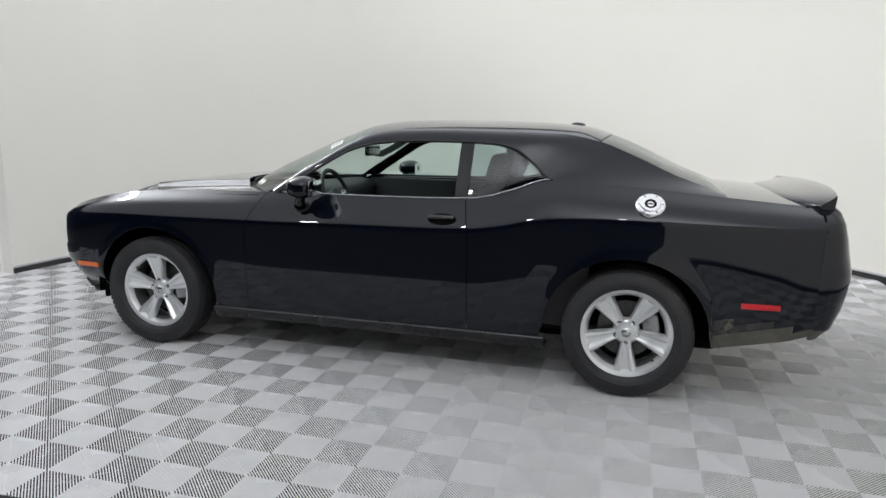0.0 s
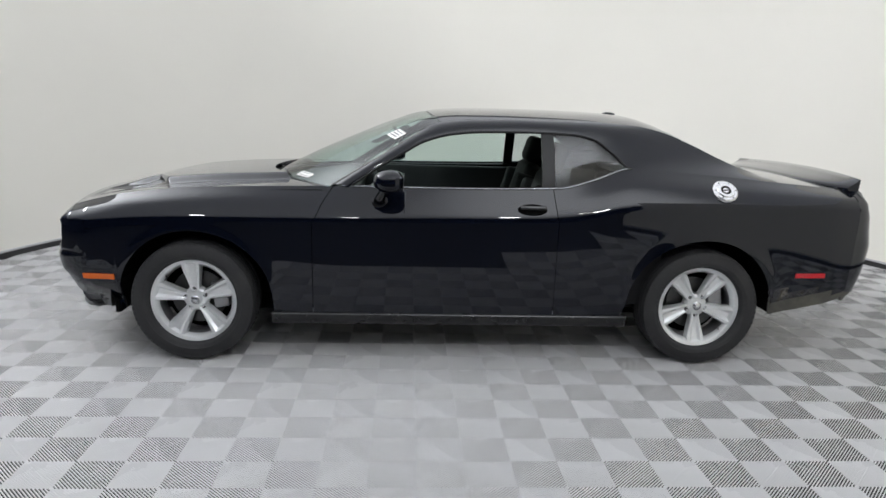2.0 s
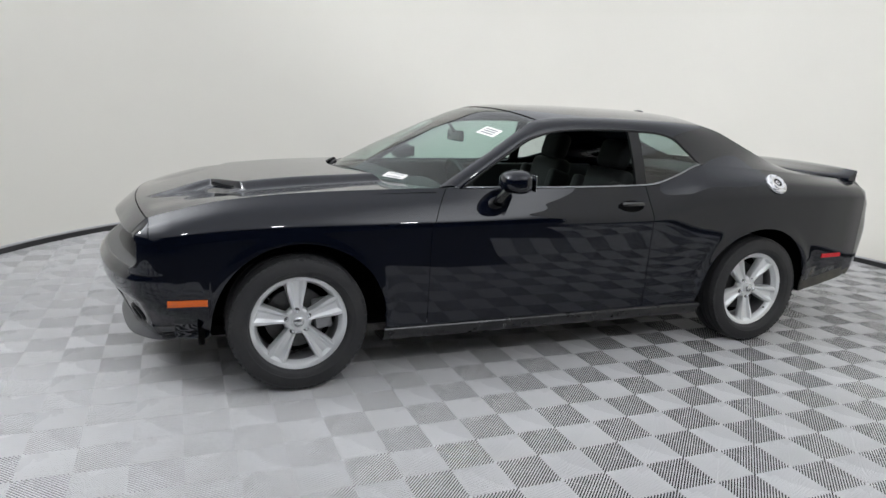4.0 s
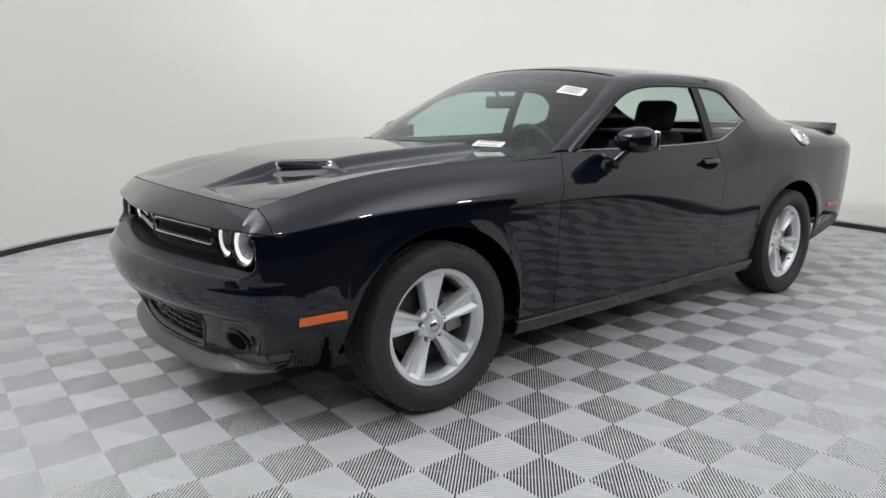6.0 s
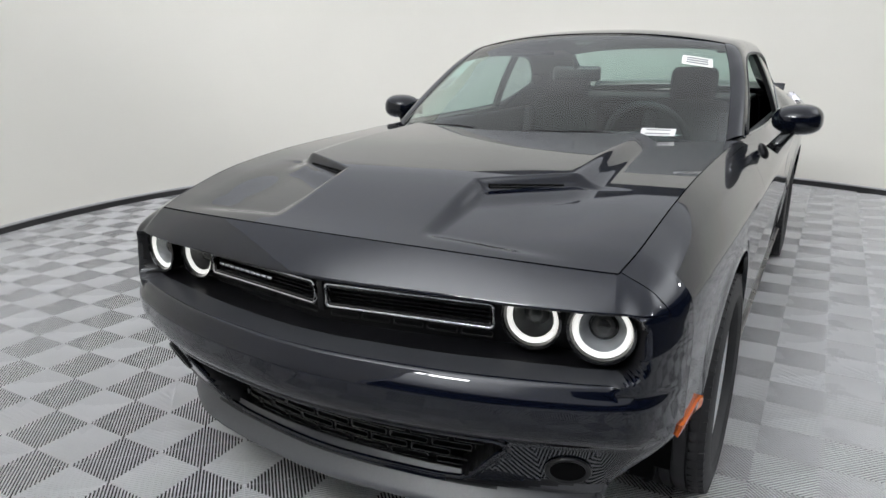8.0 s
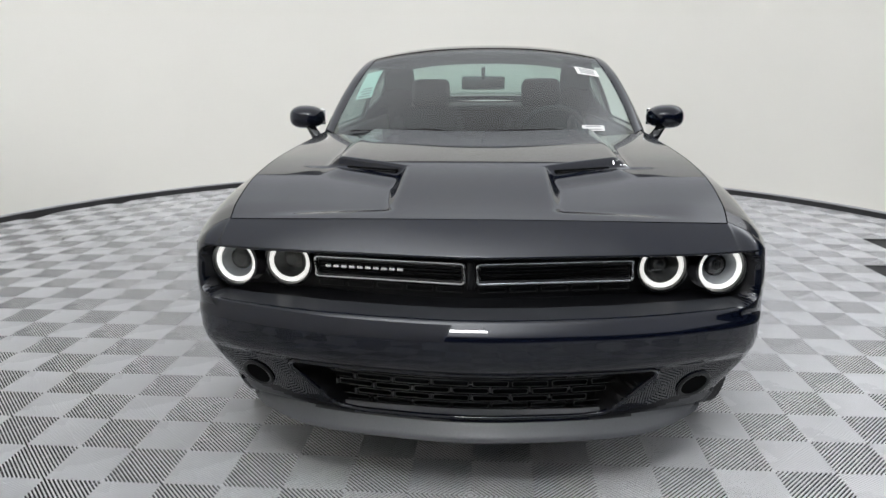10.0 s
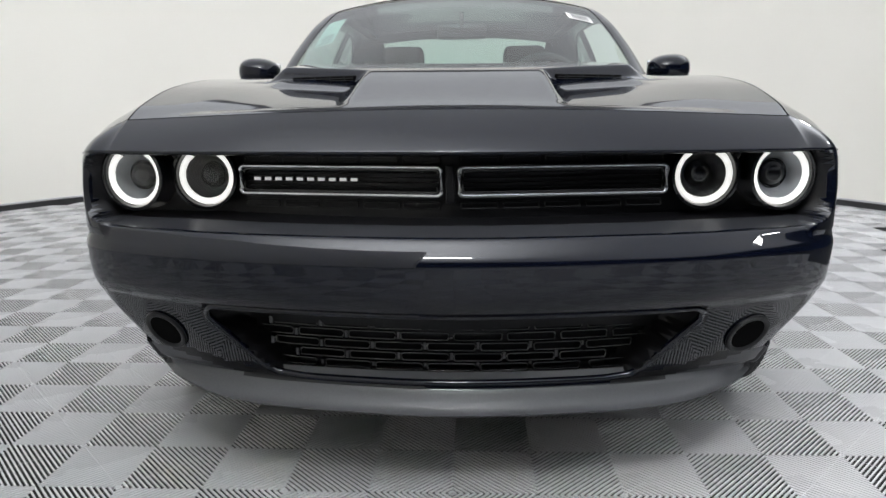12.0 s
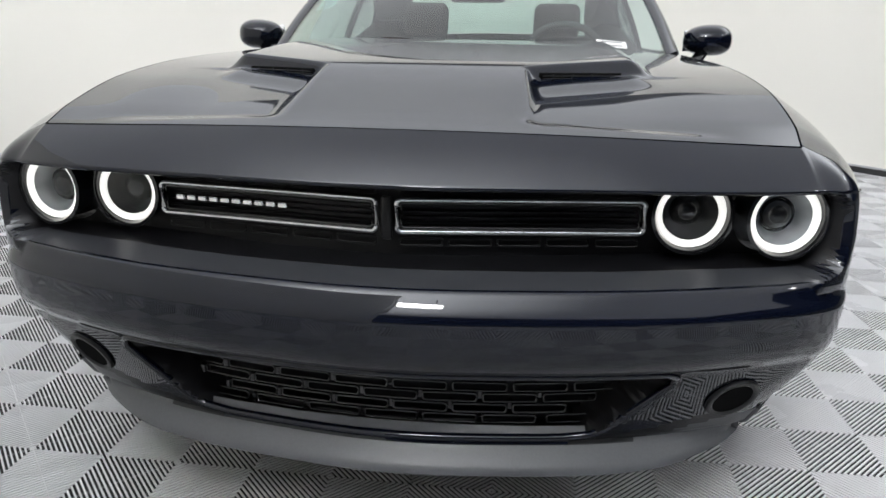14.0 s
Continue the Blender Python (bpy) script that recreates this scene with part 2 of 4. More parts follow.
def arc_wall(name, r0, r1, z0, z1, a0, a1, material, steps=160):
    V, F = [], []
    for i in range(steps + 1):
        a = radians(a0 + (a1 - a0) * i / steps)
        c, s = math.cos(a), math.sin(a)
        for r, z in ((r0, z0), (r0, z1), (r1, z1), (r1, z0)):
            V.append((CX + r * c, CY + r * s, z))
    for i in range(steps):
        for j in range(4):
            l = (j + 1) % 4
            F.append((i * 4 + j, (i + 1) * 4 + j, (i + 1) * 4 + l, i * 4 + l))
    F.append((0, 1, 2, 3))
    F.append(tuple(steps * 4 + j for j in range(4)))
    return link_mesh(name, V, F, material, angle=40)


A0, A1 = -70.0, 179.0
tagged(arc_wall("wall_round", RW, RW + 0.12, -0.03, TOP, A0, A1, WALL), "smooth white curved wall of a round photo booth", "wall", kind="structure")
tagged(arc_wall("baseboard", RW - 0.012, RW - 0.0005, -0.03, 0.05, A0, A1, BASEM), "thin black baseboard along the curved white wall", "baseboard", kind="structure")
tagged(arc_wall("trim", RW - 0.022, RW - 0.0008, 0.051, 0.066, A0, A1, BASETOP), "narrow metal cap strip on the baseboard", "trim", kind="structure")

# added wall past the round one, a white surface for the nose to reflect
tagged(part("wall_wing", moved(rbox((6.0, 0.12, TOP + 0.03), (-3.0, 0, TOP / 2 - 0.015), 0), pose(-4.14, 0.40, 0, 0, 0, -55)), WALL, None, smooth=False), "added plain white straight wall beside the booth's opening", "wall", kind="structure")

tagged(part("ceiling", rbox((30, 30, 0.1), (0, -3, 5.7), 0), CEILM, None, smooth=False), "plain grey high ceiling of the hall", "ceiling", kind="structure")
for nm, sz, at in (("wall_south", (30, 0.2, 5.8), (0, -16, 2.8)), ("wall_west", (0.2, 30, 5.8), (-15, -3, 2.8)), ("wall_north", (30, 0.2, 5.8), (0, 10, 2.8)), ("wall_east", (0.2, 30, 5.8), (15, -3, 2.8))):
    tagged(part(nm, rbox(sz, at, 0), HALL, None, smooth=False), "dark-coloured hall wall beyond the booth", "wall", kind="structure")


# out of view; its size and glow are tuned to the paint's reflections
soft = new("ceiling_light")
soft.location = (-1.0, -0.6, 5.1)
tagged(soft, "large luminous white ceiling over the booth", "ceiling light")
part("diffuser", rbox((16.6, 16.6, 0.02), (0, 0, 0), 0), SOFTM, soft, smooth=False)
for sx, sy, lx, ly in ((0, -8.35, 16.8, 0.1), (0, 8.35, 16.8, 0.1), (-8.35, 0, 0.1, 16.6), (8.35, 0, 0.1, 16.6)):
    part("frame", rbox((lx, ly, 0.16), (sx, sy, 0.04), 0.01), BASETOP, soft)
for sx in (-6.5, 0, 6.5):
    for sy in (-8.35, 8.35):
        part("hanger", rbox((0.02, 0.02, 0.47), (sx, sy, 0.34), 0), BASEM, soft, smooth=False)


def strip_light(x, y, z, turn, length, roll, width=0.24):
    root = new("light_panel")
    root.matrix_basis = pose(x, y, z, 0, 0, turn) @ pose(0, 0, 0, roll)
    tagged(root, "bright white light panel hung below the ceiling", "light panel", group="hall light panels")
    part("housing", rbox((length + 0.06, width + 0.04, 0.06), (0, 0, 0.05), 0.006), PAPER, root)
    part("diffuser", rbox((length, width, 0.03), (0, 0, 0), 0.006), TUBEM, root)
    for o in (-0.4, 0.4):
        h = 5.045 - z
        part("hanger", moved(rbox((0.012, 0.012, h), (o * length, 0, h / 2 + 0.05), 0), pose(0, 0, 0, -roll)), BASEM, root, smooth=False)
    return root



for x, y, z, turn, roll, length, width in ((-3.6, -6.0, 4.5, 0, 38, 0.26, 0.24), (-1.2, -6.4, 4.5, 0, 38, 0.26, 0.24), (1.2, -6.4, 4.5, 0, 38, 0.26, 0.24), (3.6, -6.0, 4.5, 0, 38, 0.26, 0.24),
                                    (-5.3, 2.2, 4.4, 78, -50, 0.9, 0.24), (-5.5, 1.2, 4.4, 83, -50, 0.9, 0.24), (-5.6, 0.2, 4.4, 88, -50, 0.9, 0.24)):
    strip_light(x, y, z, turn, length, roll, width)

# ---- the car's surfaces: x from nose (-2.42) to tail (2.53), half width y, height z ----
SX = [-2.15, -2.05, -1.8, -1.473, -1.0, -0.6, 0.0, 0.6, 1.0, 1.473, 1.9, 2.2, 2.42]
LEVEL_Y = [pchip(SX, r) for r in (
    [0.625, 0.655, 0.765, 0.832, 0.868, 0.874, 0.874, 0.874, 0.868, 0.850, 0.852, 0.84, 0.79],
    [0.680, 0.722, 0.822, 0.860, 0.882, 0.886, 0.886, 0.886, 0.882, 0.875, 0.875, 0.86, 0.81],
    [0.850, 0.880, 0.890, 0.892, 0.896, 0.898, 0.898, 0.898, 0.900, 0.912, 0.910, 0.897, 0.86],
    [0.856, 0.884, 0.899, 0.904, 0.906, 0.906, 0.906, 0.906, 0.914, 0.928, 0.926, 0.910, 0.875],
    [0.854, 0.882, 0.901, 0.910, 0.912, 0.913, 0.913, 0.915, 0.924, 0.937, 0.935, 0.918, 0.88])]
CREASE = pchip([-2.15, -1.9, -1.43, -1.12, -0.8, -0.17, 0.59, 0.78, 0.94, 1.1, 1.42, 1.74, 2.2, 2.42], [0.775, 0.798, 0.820, 0.826, 0.829, 0.838, 0.852, 0.88, 0.918, 0.938, 0.95, 0.945, 0.94, 0.935])
EDGE_Y = pchip([-2.15, -2.05, -1.8, -1.473, -1.0, -0.66, 0.0, 0.6, 0.8, 1.03, 1.3, 1.6, 1.92, 2.2, 2.42], [0.735, 0.752, 0.768, 0.775, 0.785, 0.80, 0.835, 0.838, 0.81, 0.772, 0.77, 0.765, 0.755, 0.735, 0.71])
EDGE_Z = pchip([-2.15, -2.05, -1.8, -1.473, -1.0, -0.66, 0.0, 0.6, 0.8, 1.03, 1.3, 1.6, 1.92, 2.2, 2.42], [0.870, 0.900, 0.954, 0.986, 1.004, 1.012, 1.016, 1.03, 1.078, 1.146, 1.132, 1.112, 1.085, 1.062, 1.045])
MID_Y = pchip([-2.1, -1.5, -0.9, -0.4, 0.4, 1.0, 2.3], [0.62, 0.60, 0.57, 0.53, 0.52, 0.66, 0.70])
MID_Z = pchip([-2.1, -1.5, -0.9, -0.4, 0.4, 1.0, 2.3], [0.62, 0.60, 0.57, 0.53, 0.50, 0.50, 0.60])
XF, XR, HUBZ, ARCH, ARCHZ = -1.473, 1.467, 0.357, 0.446, 0.404
WHEELZ, WHEELK = 0.349, 0.968


def side(x, v):
    """A point of the body side: v from 0 (sill) over 4.5 (crease) to 7 (hood edge or belt)."""
    x, v = np.broadcast_arrays(np.asarray(x, float), np.asarray(v, float))
    sh, x, v = x.shape, x.ravel(), v.ravel()
    zc, ze, ye, yc = CREASE(x), EDGE_Z(x), EDGE_Y(x), LEVEL_Y[4](x)
    cw = 0.012 + 0.022 * (1 - smooth(-1.85, -1.0, x))
    Y = np.stack([LEVEL_Y[0](x), LEVEL_Y[1](x), LEVEL_Y[2](x), LEVEL_Y[3](x), yc - 0.06 * (cw - 0.012), yc - 0.003 - 0.20 * (cw - 0.012), ye + (yc - ye) * MID_Y(x), ye], 1)
    Z = np.stack([0 * x + 0.20, 0 * x + 0.30, 0 * x + 0.50, 0 * x + 0.70, zc - cw, zc + 0.012 + 0.15 * (cw - 0.012), zc + (ze - zc) * MID_Z(x), ze], 1)
    i = np.clip(v.astype(int), 0, 6)
    t = v - i
    r = np.arange(len(x))
    out = []
    for A in (Y, Z):
        d = np.diff(A, axis=1)
        s = np.zeros_like(A)
        p = d[:, :-1] * d[:, 1:]
        s[:, 1:-1] = np.where(p > 0, 2 * p / np.where(np.abs(d[:, :-1] + d[:, 1:]) < 1e-9, 1e-9, d[:, :-1] + d[:, 1:]), 0)
        s[:, 0], s[:, -1] = d[:, 0], d[:, -1]
        out.append((2 * t**3 - 3 * t**2 + 1) * A[r, i] + (t**3 - 2 * t**2 + t) * s[r, i] + (3 * t**2 - 2 * t**3) * A[r, i + 1] + (t**3 - t**2) * s[r, i + 1])
    y, z = out
    for xw in (XF, XR):
        d = np.hypot((x - xw) * ARCHZ / 0.432, z - HUBZ)
        y = y + 0.009 * np.exp(-((d - ARCHZ - 0.004) / 0.030) ** 2) * smooth(0.25, 0.45, z)
    return np.stack([x, y, z], 1).reshape(*sh, 3)


def v_at(x, z):
    vs = np.linspace(0, 7, 240)
    P = side(np.full(240, float(x)), vs)
    return float(np.interp(z, P[:, 2], vs))


def arch_z(x, low):
    """Lower edge of the body at x: the wheel openings, else low(x)."""
    z = low(x)
    for xw, front in ((XF, True), (XR, False)):
        dx = x - xw
        a = 0.412 if (dx < 0) == front else ARCH
        if abs(dx) < a:
            z = max(z, HUBZ + ARCHZ * math.sqrt(1 - (dx / a) ** 2))
    return z


def columns(x0, x1, step=0.03):
    xs = list(np.linspace(x0, x1, max(3, int(abs(x1 - x0) / step))))
    for xw, front in ((XF, True), (XR, False)):
        for k in range(0, 49):
            a = math.pi * k / 48
            c = math.cos(a)
            rr = 0.412 if (c < 0) == front else ARCH
            x = xw + rr * c * 0.9995
            if x0 < x < x1:
                xs.append(x)
    xs = sorted(xs)
    out = [xs[0]]
    for x in xs[1:]:
        if x - out[-1] > 0.0012:
            out.append(x)
    out[-1] = x1
    return out


def low_edge(x):
    if x < -1.5:
        return float(np.interp(x, [-2.15, -2.03, -1.87], [0.262, 0.262, 0.272]))
    if x > 1.5:
        return float(np.interp(x, [1.88, 2.25, 2.42], [0.310, 0.385, 0.44]))
    return 0.292


def lean_front(v):
    return 0.11 * np.clip((v - 4.6) / 2.4, 0, 1) ** 1.2


def lean_rear(v):
    return -0.03 * np.clip((v - 4.6) / 2.4, 0, 1)


def side_patch(x0, x1, s, f0=None, f1=None, rows=40, vtop=7.0):
    xs = columns(x0, x1)
    fr = np.concatenate([np.linspace(0, 0.45, rows // 3, endpoint=False), np.linspace(0.45, 1, rows - rows // 3)])
    out = []
    for x in xs:
        v0 = v_at(x, arch_z(x, low_edge))
        v = v0 + (vtop - v0) * fr
        w = (x - x0) / (x1 - x0)
        xx = x + (f0(v) * (1 - w) ** 2 if f0 else 0) + (f1(v) * w ** 2 if f1 else 0)
        out.append(side(xx, v))
    P = np.array(out)
    P[..., 1] *= s
    return P


def hood_z(x, y):
    yE, zE = EDGE_Y(x), EDGE_Z(x)
    zc = pchip([-2.24, -2.15, -1.8, -1.4, -1.0, -0.7], [0.886, 0.903, 0.955, 0.994, 1.024, 1.038])(x)
    z = zE + (zc - zE) * (1 - np.clip(np.abs(y) / yE, 0, 1.02) ** 2.2)
    a = np.abs(y)
    spine = 1 - smooth(0.228, 0.272, a)
    xm = -1.837 + (np.clip(a, 0.2, 0.55) - 0.251) * 0.507
    broad = (1 - smooth(0.475, 0.55, a)) * (0.36 * smooth(-0.12, -0.015, x - xm) + 0.64 * smooth(-0.012, 0.010, x - xm))
    lift = np.maximum(spine, broad) * smooth(-2.20, -1.78, x) * (1 - 0.15 * smooth(-1.5, -1.05, x))
    dip = smooth(0.228, 0.268, a) * (1 - smooth(0.42, 0.66, a)) * smooth(-2.165, -2.130, x) * (1 - smooth(-0.022, 0.006, x - xm))
    return z + 0.042 * lift - 0.008 * dip


def hood_front(y):
    return -2.225 + 0.139 * np.asarray(y) ** 2


def screen_base_x(y):
    return -1.11 + 0.40 * (np.abs(y) / 0.74) ** 2.2


# windscreen edge, roof edge and rear window edge; then the edge of the side windows and the quarter panel
RAIL_T = np.linspace(0, 1, 13)
RAIL_IN = np.array([(-0.715, 0.748, 1.008), (-0.56, 0.728, 1.107), (-0.40, 0.703, 1.203), (-0.25, 0.668, 1.296), (-0.08, 0.622, 1.380), (0.12, 0.608, 1.402), (0.42, 0.604, 1.408), (0.80, 0.598, 1.404), (1.08, 0.588, 1.387), (1.26, 0.580, 1.352), (1.47, 0.590, 1.270), (1.70, 0.612, 1.170), (1.92, 0.630, 1.098)])
RAIL_OUT = np.array([(-0.605, 0.810, 1.010), (-0.455, 0.788, 1.110), (-0.305, 0.761, 1.202), (-0.165, 0.732, 1.278), (-0.01, 0.714, 1.318), (0.16, 0.705, 1.333), (0.42, 0.702, 1.338), (0.66, 0.706, 1.332), (0.80, 0.716, 1.308), (0.92, 0.738, 1.228), (1.03, 0.772, 1.146), (1.45, 0.7675, 1.122), (1.92, 0.755, 1.085)])
rail_in = [pchip(RAIL_T, RAIL_IN[:, k]) for k in range(3)]
rail_out = [pchip(RAIL_T, RAIL_OUT[:, k]) for k in range(3)]


def rail(t, w):
    """Body frame round the windows: w 0 at the glass of the screen and roof, 1 at the side windows."""
    t, w = np.broadcast_arrays(np.asarray(t, float), np.asarray(w, float))
    A = np.stack([f(t) for f in rail_in], -1)
    B = np.stack([f(t) for f in rail_out], -1)
    h = 0.020 - 0.014 * smooth(0.62, 0.86, t)
    n = np.stack([0 * t, 0.72 + 0 * t, 0.69 + 0 * t], -1)
    return A + (B - A) * w[..., None] + n * (4 * h * w * (1 - w))[..., None]


def dlo_top(x):
    ts = np.linspace(0, 10 / 12, 400)
    X = rail_out[0](ts)
    return np.interp(x, X, rail_out[1](ts)), np.interp(x, X, rail_out[2](ts))


car = new("car")
tagged(car, "glossy black two-door muscle coupe parked on the grey tiles", "car")

# ---- side panels ----
XN, XD0, XD1 = -2.143, -0.80, 0.592
GAP = 0.002
for s in (-1, 1):
    Q = side_patch(-2.05, XD0 - GAP, s, None, lean_front)
    C = np.array([[side(x, v) for v in np.linspace(v_at(-2.05, 0.80), 7, 20)] for x in np.linspace(XN, -2.05, 8)]) * np.array([1, s, 1])
    V = np.concatenate([Q.reshape(-1, 3), C.reshape(-1, 3)])
    nq = Q.shape[0] * Q.shape[1]
    F = grid_faces(*Q.shape[:2]) + [tuple(i + nq for i in q) for q in grid_faces(*C.shape[:2])]
    link_mesh("front_fender", V, F, PAINT, car, "", True, 0.014, 40, (0, 0, 0.6))
    P = side_patch(XD0 + GAP, XD1 - GAP, s, lean_front, lean_rear, rows=44)
    door = grid_part("door", P, PAINT, car, solid=0.03)
    Q = side_patch(XD1 + GAP, 2.36, s, lean_rear, None, rows=44)
    R = rail(np.linspace(0, 1, 90)[:, None], np.linspace(0, 1, 9)[None, :])
    R[..., 1] *= s
    n1, m1, _ = Q.shape
    n2, m2, _ = R.shape
    V = np.concatenate([Q.reshape(-1, 3), R.reshape(-1, 3)])
    F = grid_faces(n1, m1) + [tuple(i + n1 * m1 for i in q) for q in grid_faces(n2, m2)]
    quarter = link_mesh("quarter_panel", V, F, (PAINT, PAINT_DIRTY, VALM), car, "", True, 0.012, 40, (0, 0, 0.6))
    for pl in quarter.data.polygons:
        c = pl.center
        if c.x > 1.80 and c.z < 0.38 + 0.178 * (c.x - 1.872):
            pl.material_index = 2
        elif 1.80 < c.x < 2.2 and c.z < 0.47:
            pl.material_index = 1
    # sill under the door
    xs = np.linspace(-1.035, 1.03, 60)
    prof = [(0.872, 0.2905), (0.893, 0.288), (0.897, 0.282), (0.892, 0.262), (0.878, 0.232), (0.862, 0.216), (0.83, 0.208), (0.70, 0.205)]
    S = np.array([[(x, s * y, z) for y, z in prof] for x in xs])
    grid_part("sill", S, SILLM, car, "black sill with road dust", solid=0.01)
    # wheel housings, their deep shade put into the near-black colour
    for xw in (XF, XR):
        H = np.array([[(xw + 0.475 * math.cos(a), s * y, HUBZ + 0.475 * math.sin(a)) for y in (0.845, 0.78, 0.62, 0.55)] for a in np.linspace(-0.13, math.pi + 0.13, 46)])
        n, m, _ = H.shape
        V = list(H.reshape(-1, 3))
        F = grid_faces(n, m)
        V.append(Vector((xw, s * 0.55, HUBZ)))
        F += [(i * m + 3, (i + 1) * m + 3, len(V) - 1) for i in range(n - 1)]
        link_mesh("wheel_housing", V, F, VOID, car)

# ---- bonnet ----
fy = np.linspace(-1, 1, 141)
ft = np.concatenate([np.linspace(0, 0.32, 30, endpoint=False), np.linspace(0.32, 0.50, 56, endpoint=False), np.linspace(0.50, 1, 36)])
H = np.zeros((len(ft), len(fy), 3))
for i, t in enumerate(ft):
    x = hood_front(fy * 0.735) * (1 - t) + (screen_base_x(fy * 0.74) - 0.035) * t
    y = fy * (EDGE_Y(x) - 0.004)
    H[i] = np.stack([x, y, hood_z(x, y)], 1)
bonnet = grid_part("bonnet", H, PAINT, car, "black bonnet with two forward-facing scoops", solid=0.014, angle=60)

# ---- roof, boot lid ----
R0 = []
for t in np.linspace(4 / 12, 9 / 12, 50):
    x1, y1, z1 = (float(f(t)) for f in rail_in)
    u = np.linspace(-1, 1, 41)
    crown = pchip([-0.08, 0.12, 0.42, 0.8, 1.08, 1.26], [0.054, 0.055, 0.054, 0.054, 0.054, 0.040])(x1)
    fwd = -0.075 * float(1 - smooth(-0.08, 0.5, x1)) + 0.05 * float(smooth(0.7, 1.26, x1))
    R0.append(np.stack([x1 + fwd * (1 - u**2), u * y1, z1 + crown * (1 - np.abs(u)**2.4)], 1))
grid_part("roof", np.array(R0), PAINT, car, solid=0.02)
D = []
for t in np.linspace(0, 1, 30):
    u = np.linspace(-1, 1, 41)
    x = (1.90 - 0.03 * (1 - u**2)) * (1 - t) + (2.46 - 0.09 * u**2) * t
    y = u * (EDGE_Y(x) - GAP)
    D.append(np.stack([x, y, EDGE_Z(x) + 0.028 * (1 - u**2)], 1))
grid_part("boot_lid", np.array(D), PAINT, car, solid=0.014)

# ---- glass ----
def screen(name, ta, tb, base, top, material, label, crown, rows=30):
    out = []
    for k in np.linspace(0, 1, rows):
        t = ta + (tb - ta) * k
        x1, y1, z1 = (float(f(t)) for f in rail_in)
        u = np.linspace(-1, 1, 41)
        fx = top[0] + (base[0] - top[0]) * (1 - k) ** 1.15
        fz = base[1] * (1 - k) + top[1] * k + crown * 4 * k * (1 - k)
        y1 = y1 + 0.004
        out.append(np.stack([x1 + fx * (1 - np.abs(u)**2.2), u * y1, z1 - 0.004 + fz * (1 - np.abs(u)**2.2)], 1))
    return grid_part(name, np.array(out), material, car, label, solid=0.0)


windscreen = screen("windscreen", 0, 4 / 12, (-0.40, 0.024), (-0.075, 0.054), GLASS_W, "green-tinted windscreen with white paper stickers", 0.026)
screen("rear_window", 9 / 12, 1, (0.05, 0.035), (0.0, 0.03), GLASS_W, "sloping rear window", 0.01)


def window_patch(x0, x1, s, lo=0.0, inset=0.006, n=24, rows=14):
    out = []
    for x in np.linspace(x0, x1, n):
        yt, zt = dlo_top(x)
        yb, zb = float(EDGE_Y(x)), float(EDGE_Z(x))
        k = np.linspace(lo, 1, rows)
        out.append(np.stack([0 * k + x, s * ((yb + (yt - yb) * k + 0.010 * 4 * k * (1 - k)) - inset), zb + (zt - zb) * k], 1))
    return np.array(out)


for s in (-1, 1):
    grid_part("quarter_window", window_patch(0.575, 1.026, s), GLASS_Q, car, solid=0)
    grid_part("door_pillar", window_patch(0.50, 0.572, s, inset=0.002, n=4), SATIN, car, solid=0.02)
grid_part("side_window", window_patch(-0.60, 0.497, 1, inset=0.012), GLASS_W, car, "closed clear passenger side window", solid=0)

# ---- nose ----
PLAN = np.array([(0, -2.4215), (0.05, -2.4207), (0.12, -2.4160), (0.20, -2.4070), (0.40, -2.376), (0.55, -2.338), (0.66, -2.300), (0.765, -2.255), (0.826, -2.214), (0.863, -2.155), (0.884, -2.095), (0.893, -2.05)])


def plan_curve(PL, dense=400):
    seg = np.concatenate([[0], np.cumsum(np.hypot(*np.diff(PL, axis=0).T))])
    fy_, fx_ = pchip(seg, PL[:, 0]), pchip(seg, PL[:, 1])
    t = np.linspace(0, seg[-1], dense)
    return t / seg[-1], fy_(t), fx_(t)


def fascia(PL, sgn, s_vals):
    """Plan points of the half nose or tail and their outward directions."""
    t, yy, xx = plan_curve(PL)
    ty, tx = np.gradient(yy, t), np.gradient(xx, t)
    ln = np.hypot(tx, ty)
    nx, ny = sgn * ty / ln, -sgn * tx / ln
    nx, ny = np.where(nx * sgn > 0, nx, -nx), np.abs(ny)
    y0, x0 = np.interp(s_vals, t, yy), np.interp(s_vals, t, xx)
    nx, ny = np.interp(s_vals, t, nx), np.interp(s_vals, t, ny)
    return y0, x0, nx, ny


ss = np.unique(np.concatenate([np.linspace(0, 0.66, 48), np.linspace(0.66, 0.90, 66), np.linspace(0.90, 1, 16)]))
y0, x0, nx, ny = fascia(PLAN, -1, ss)
vs_ = np.linspace(0, 7, 300)
P205 = side(np.full(300, -2.05), vs_)


def d_side(z):
    return 0.893 - np.interp(z, P205[:, 2], P205[:, 1])


rows = []
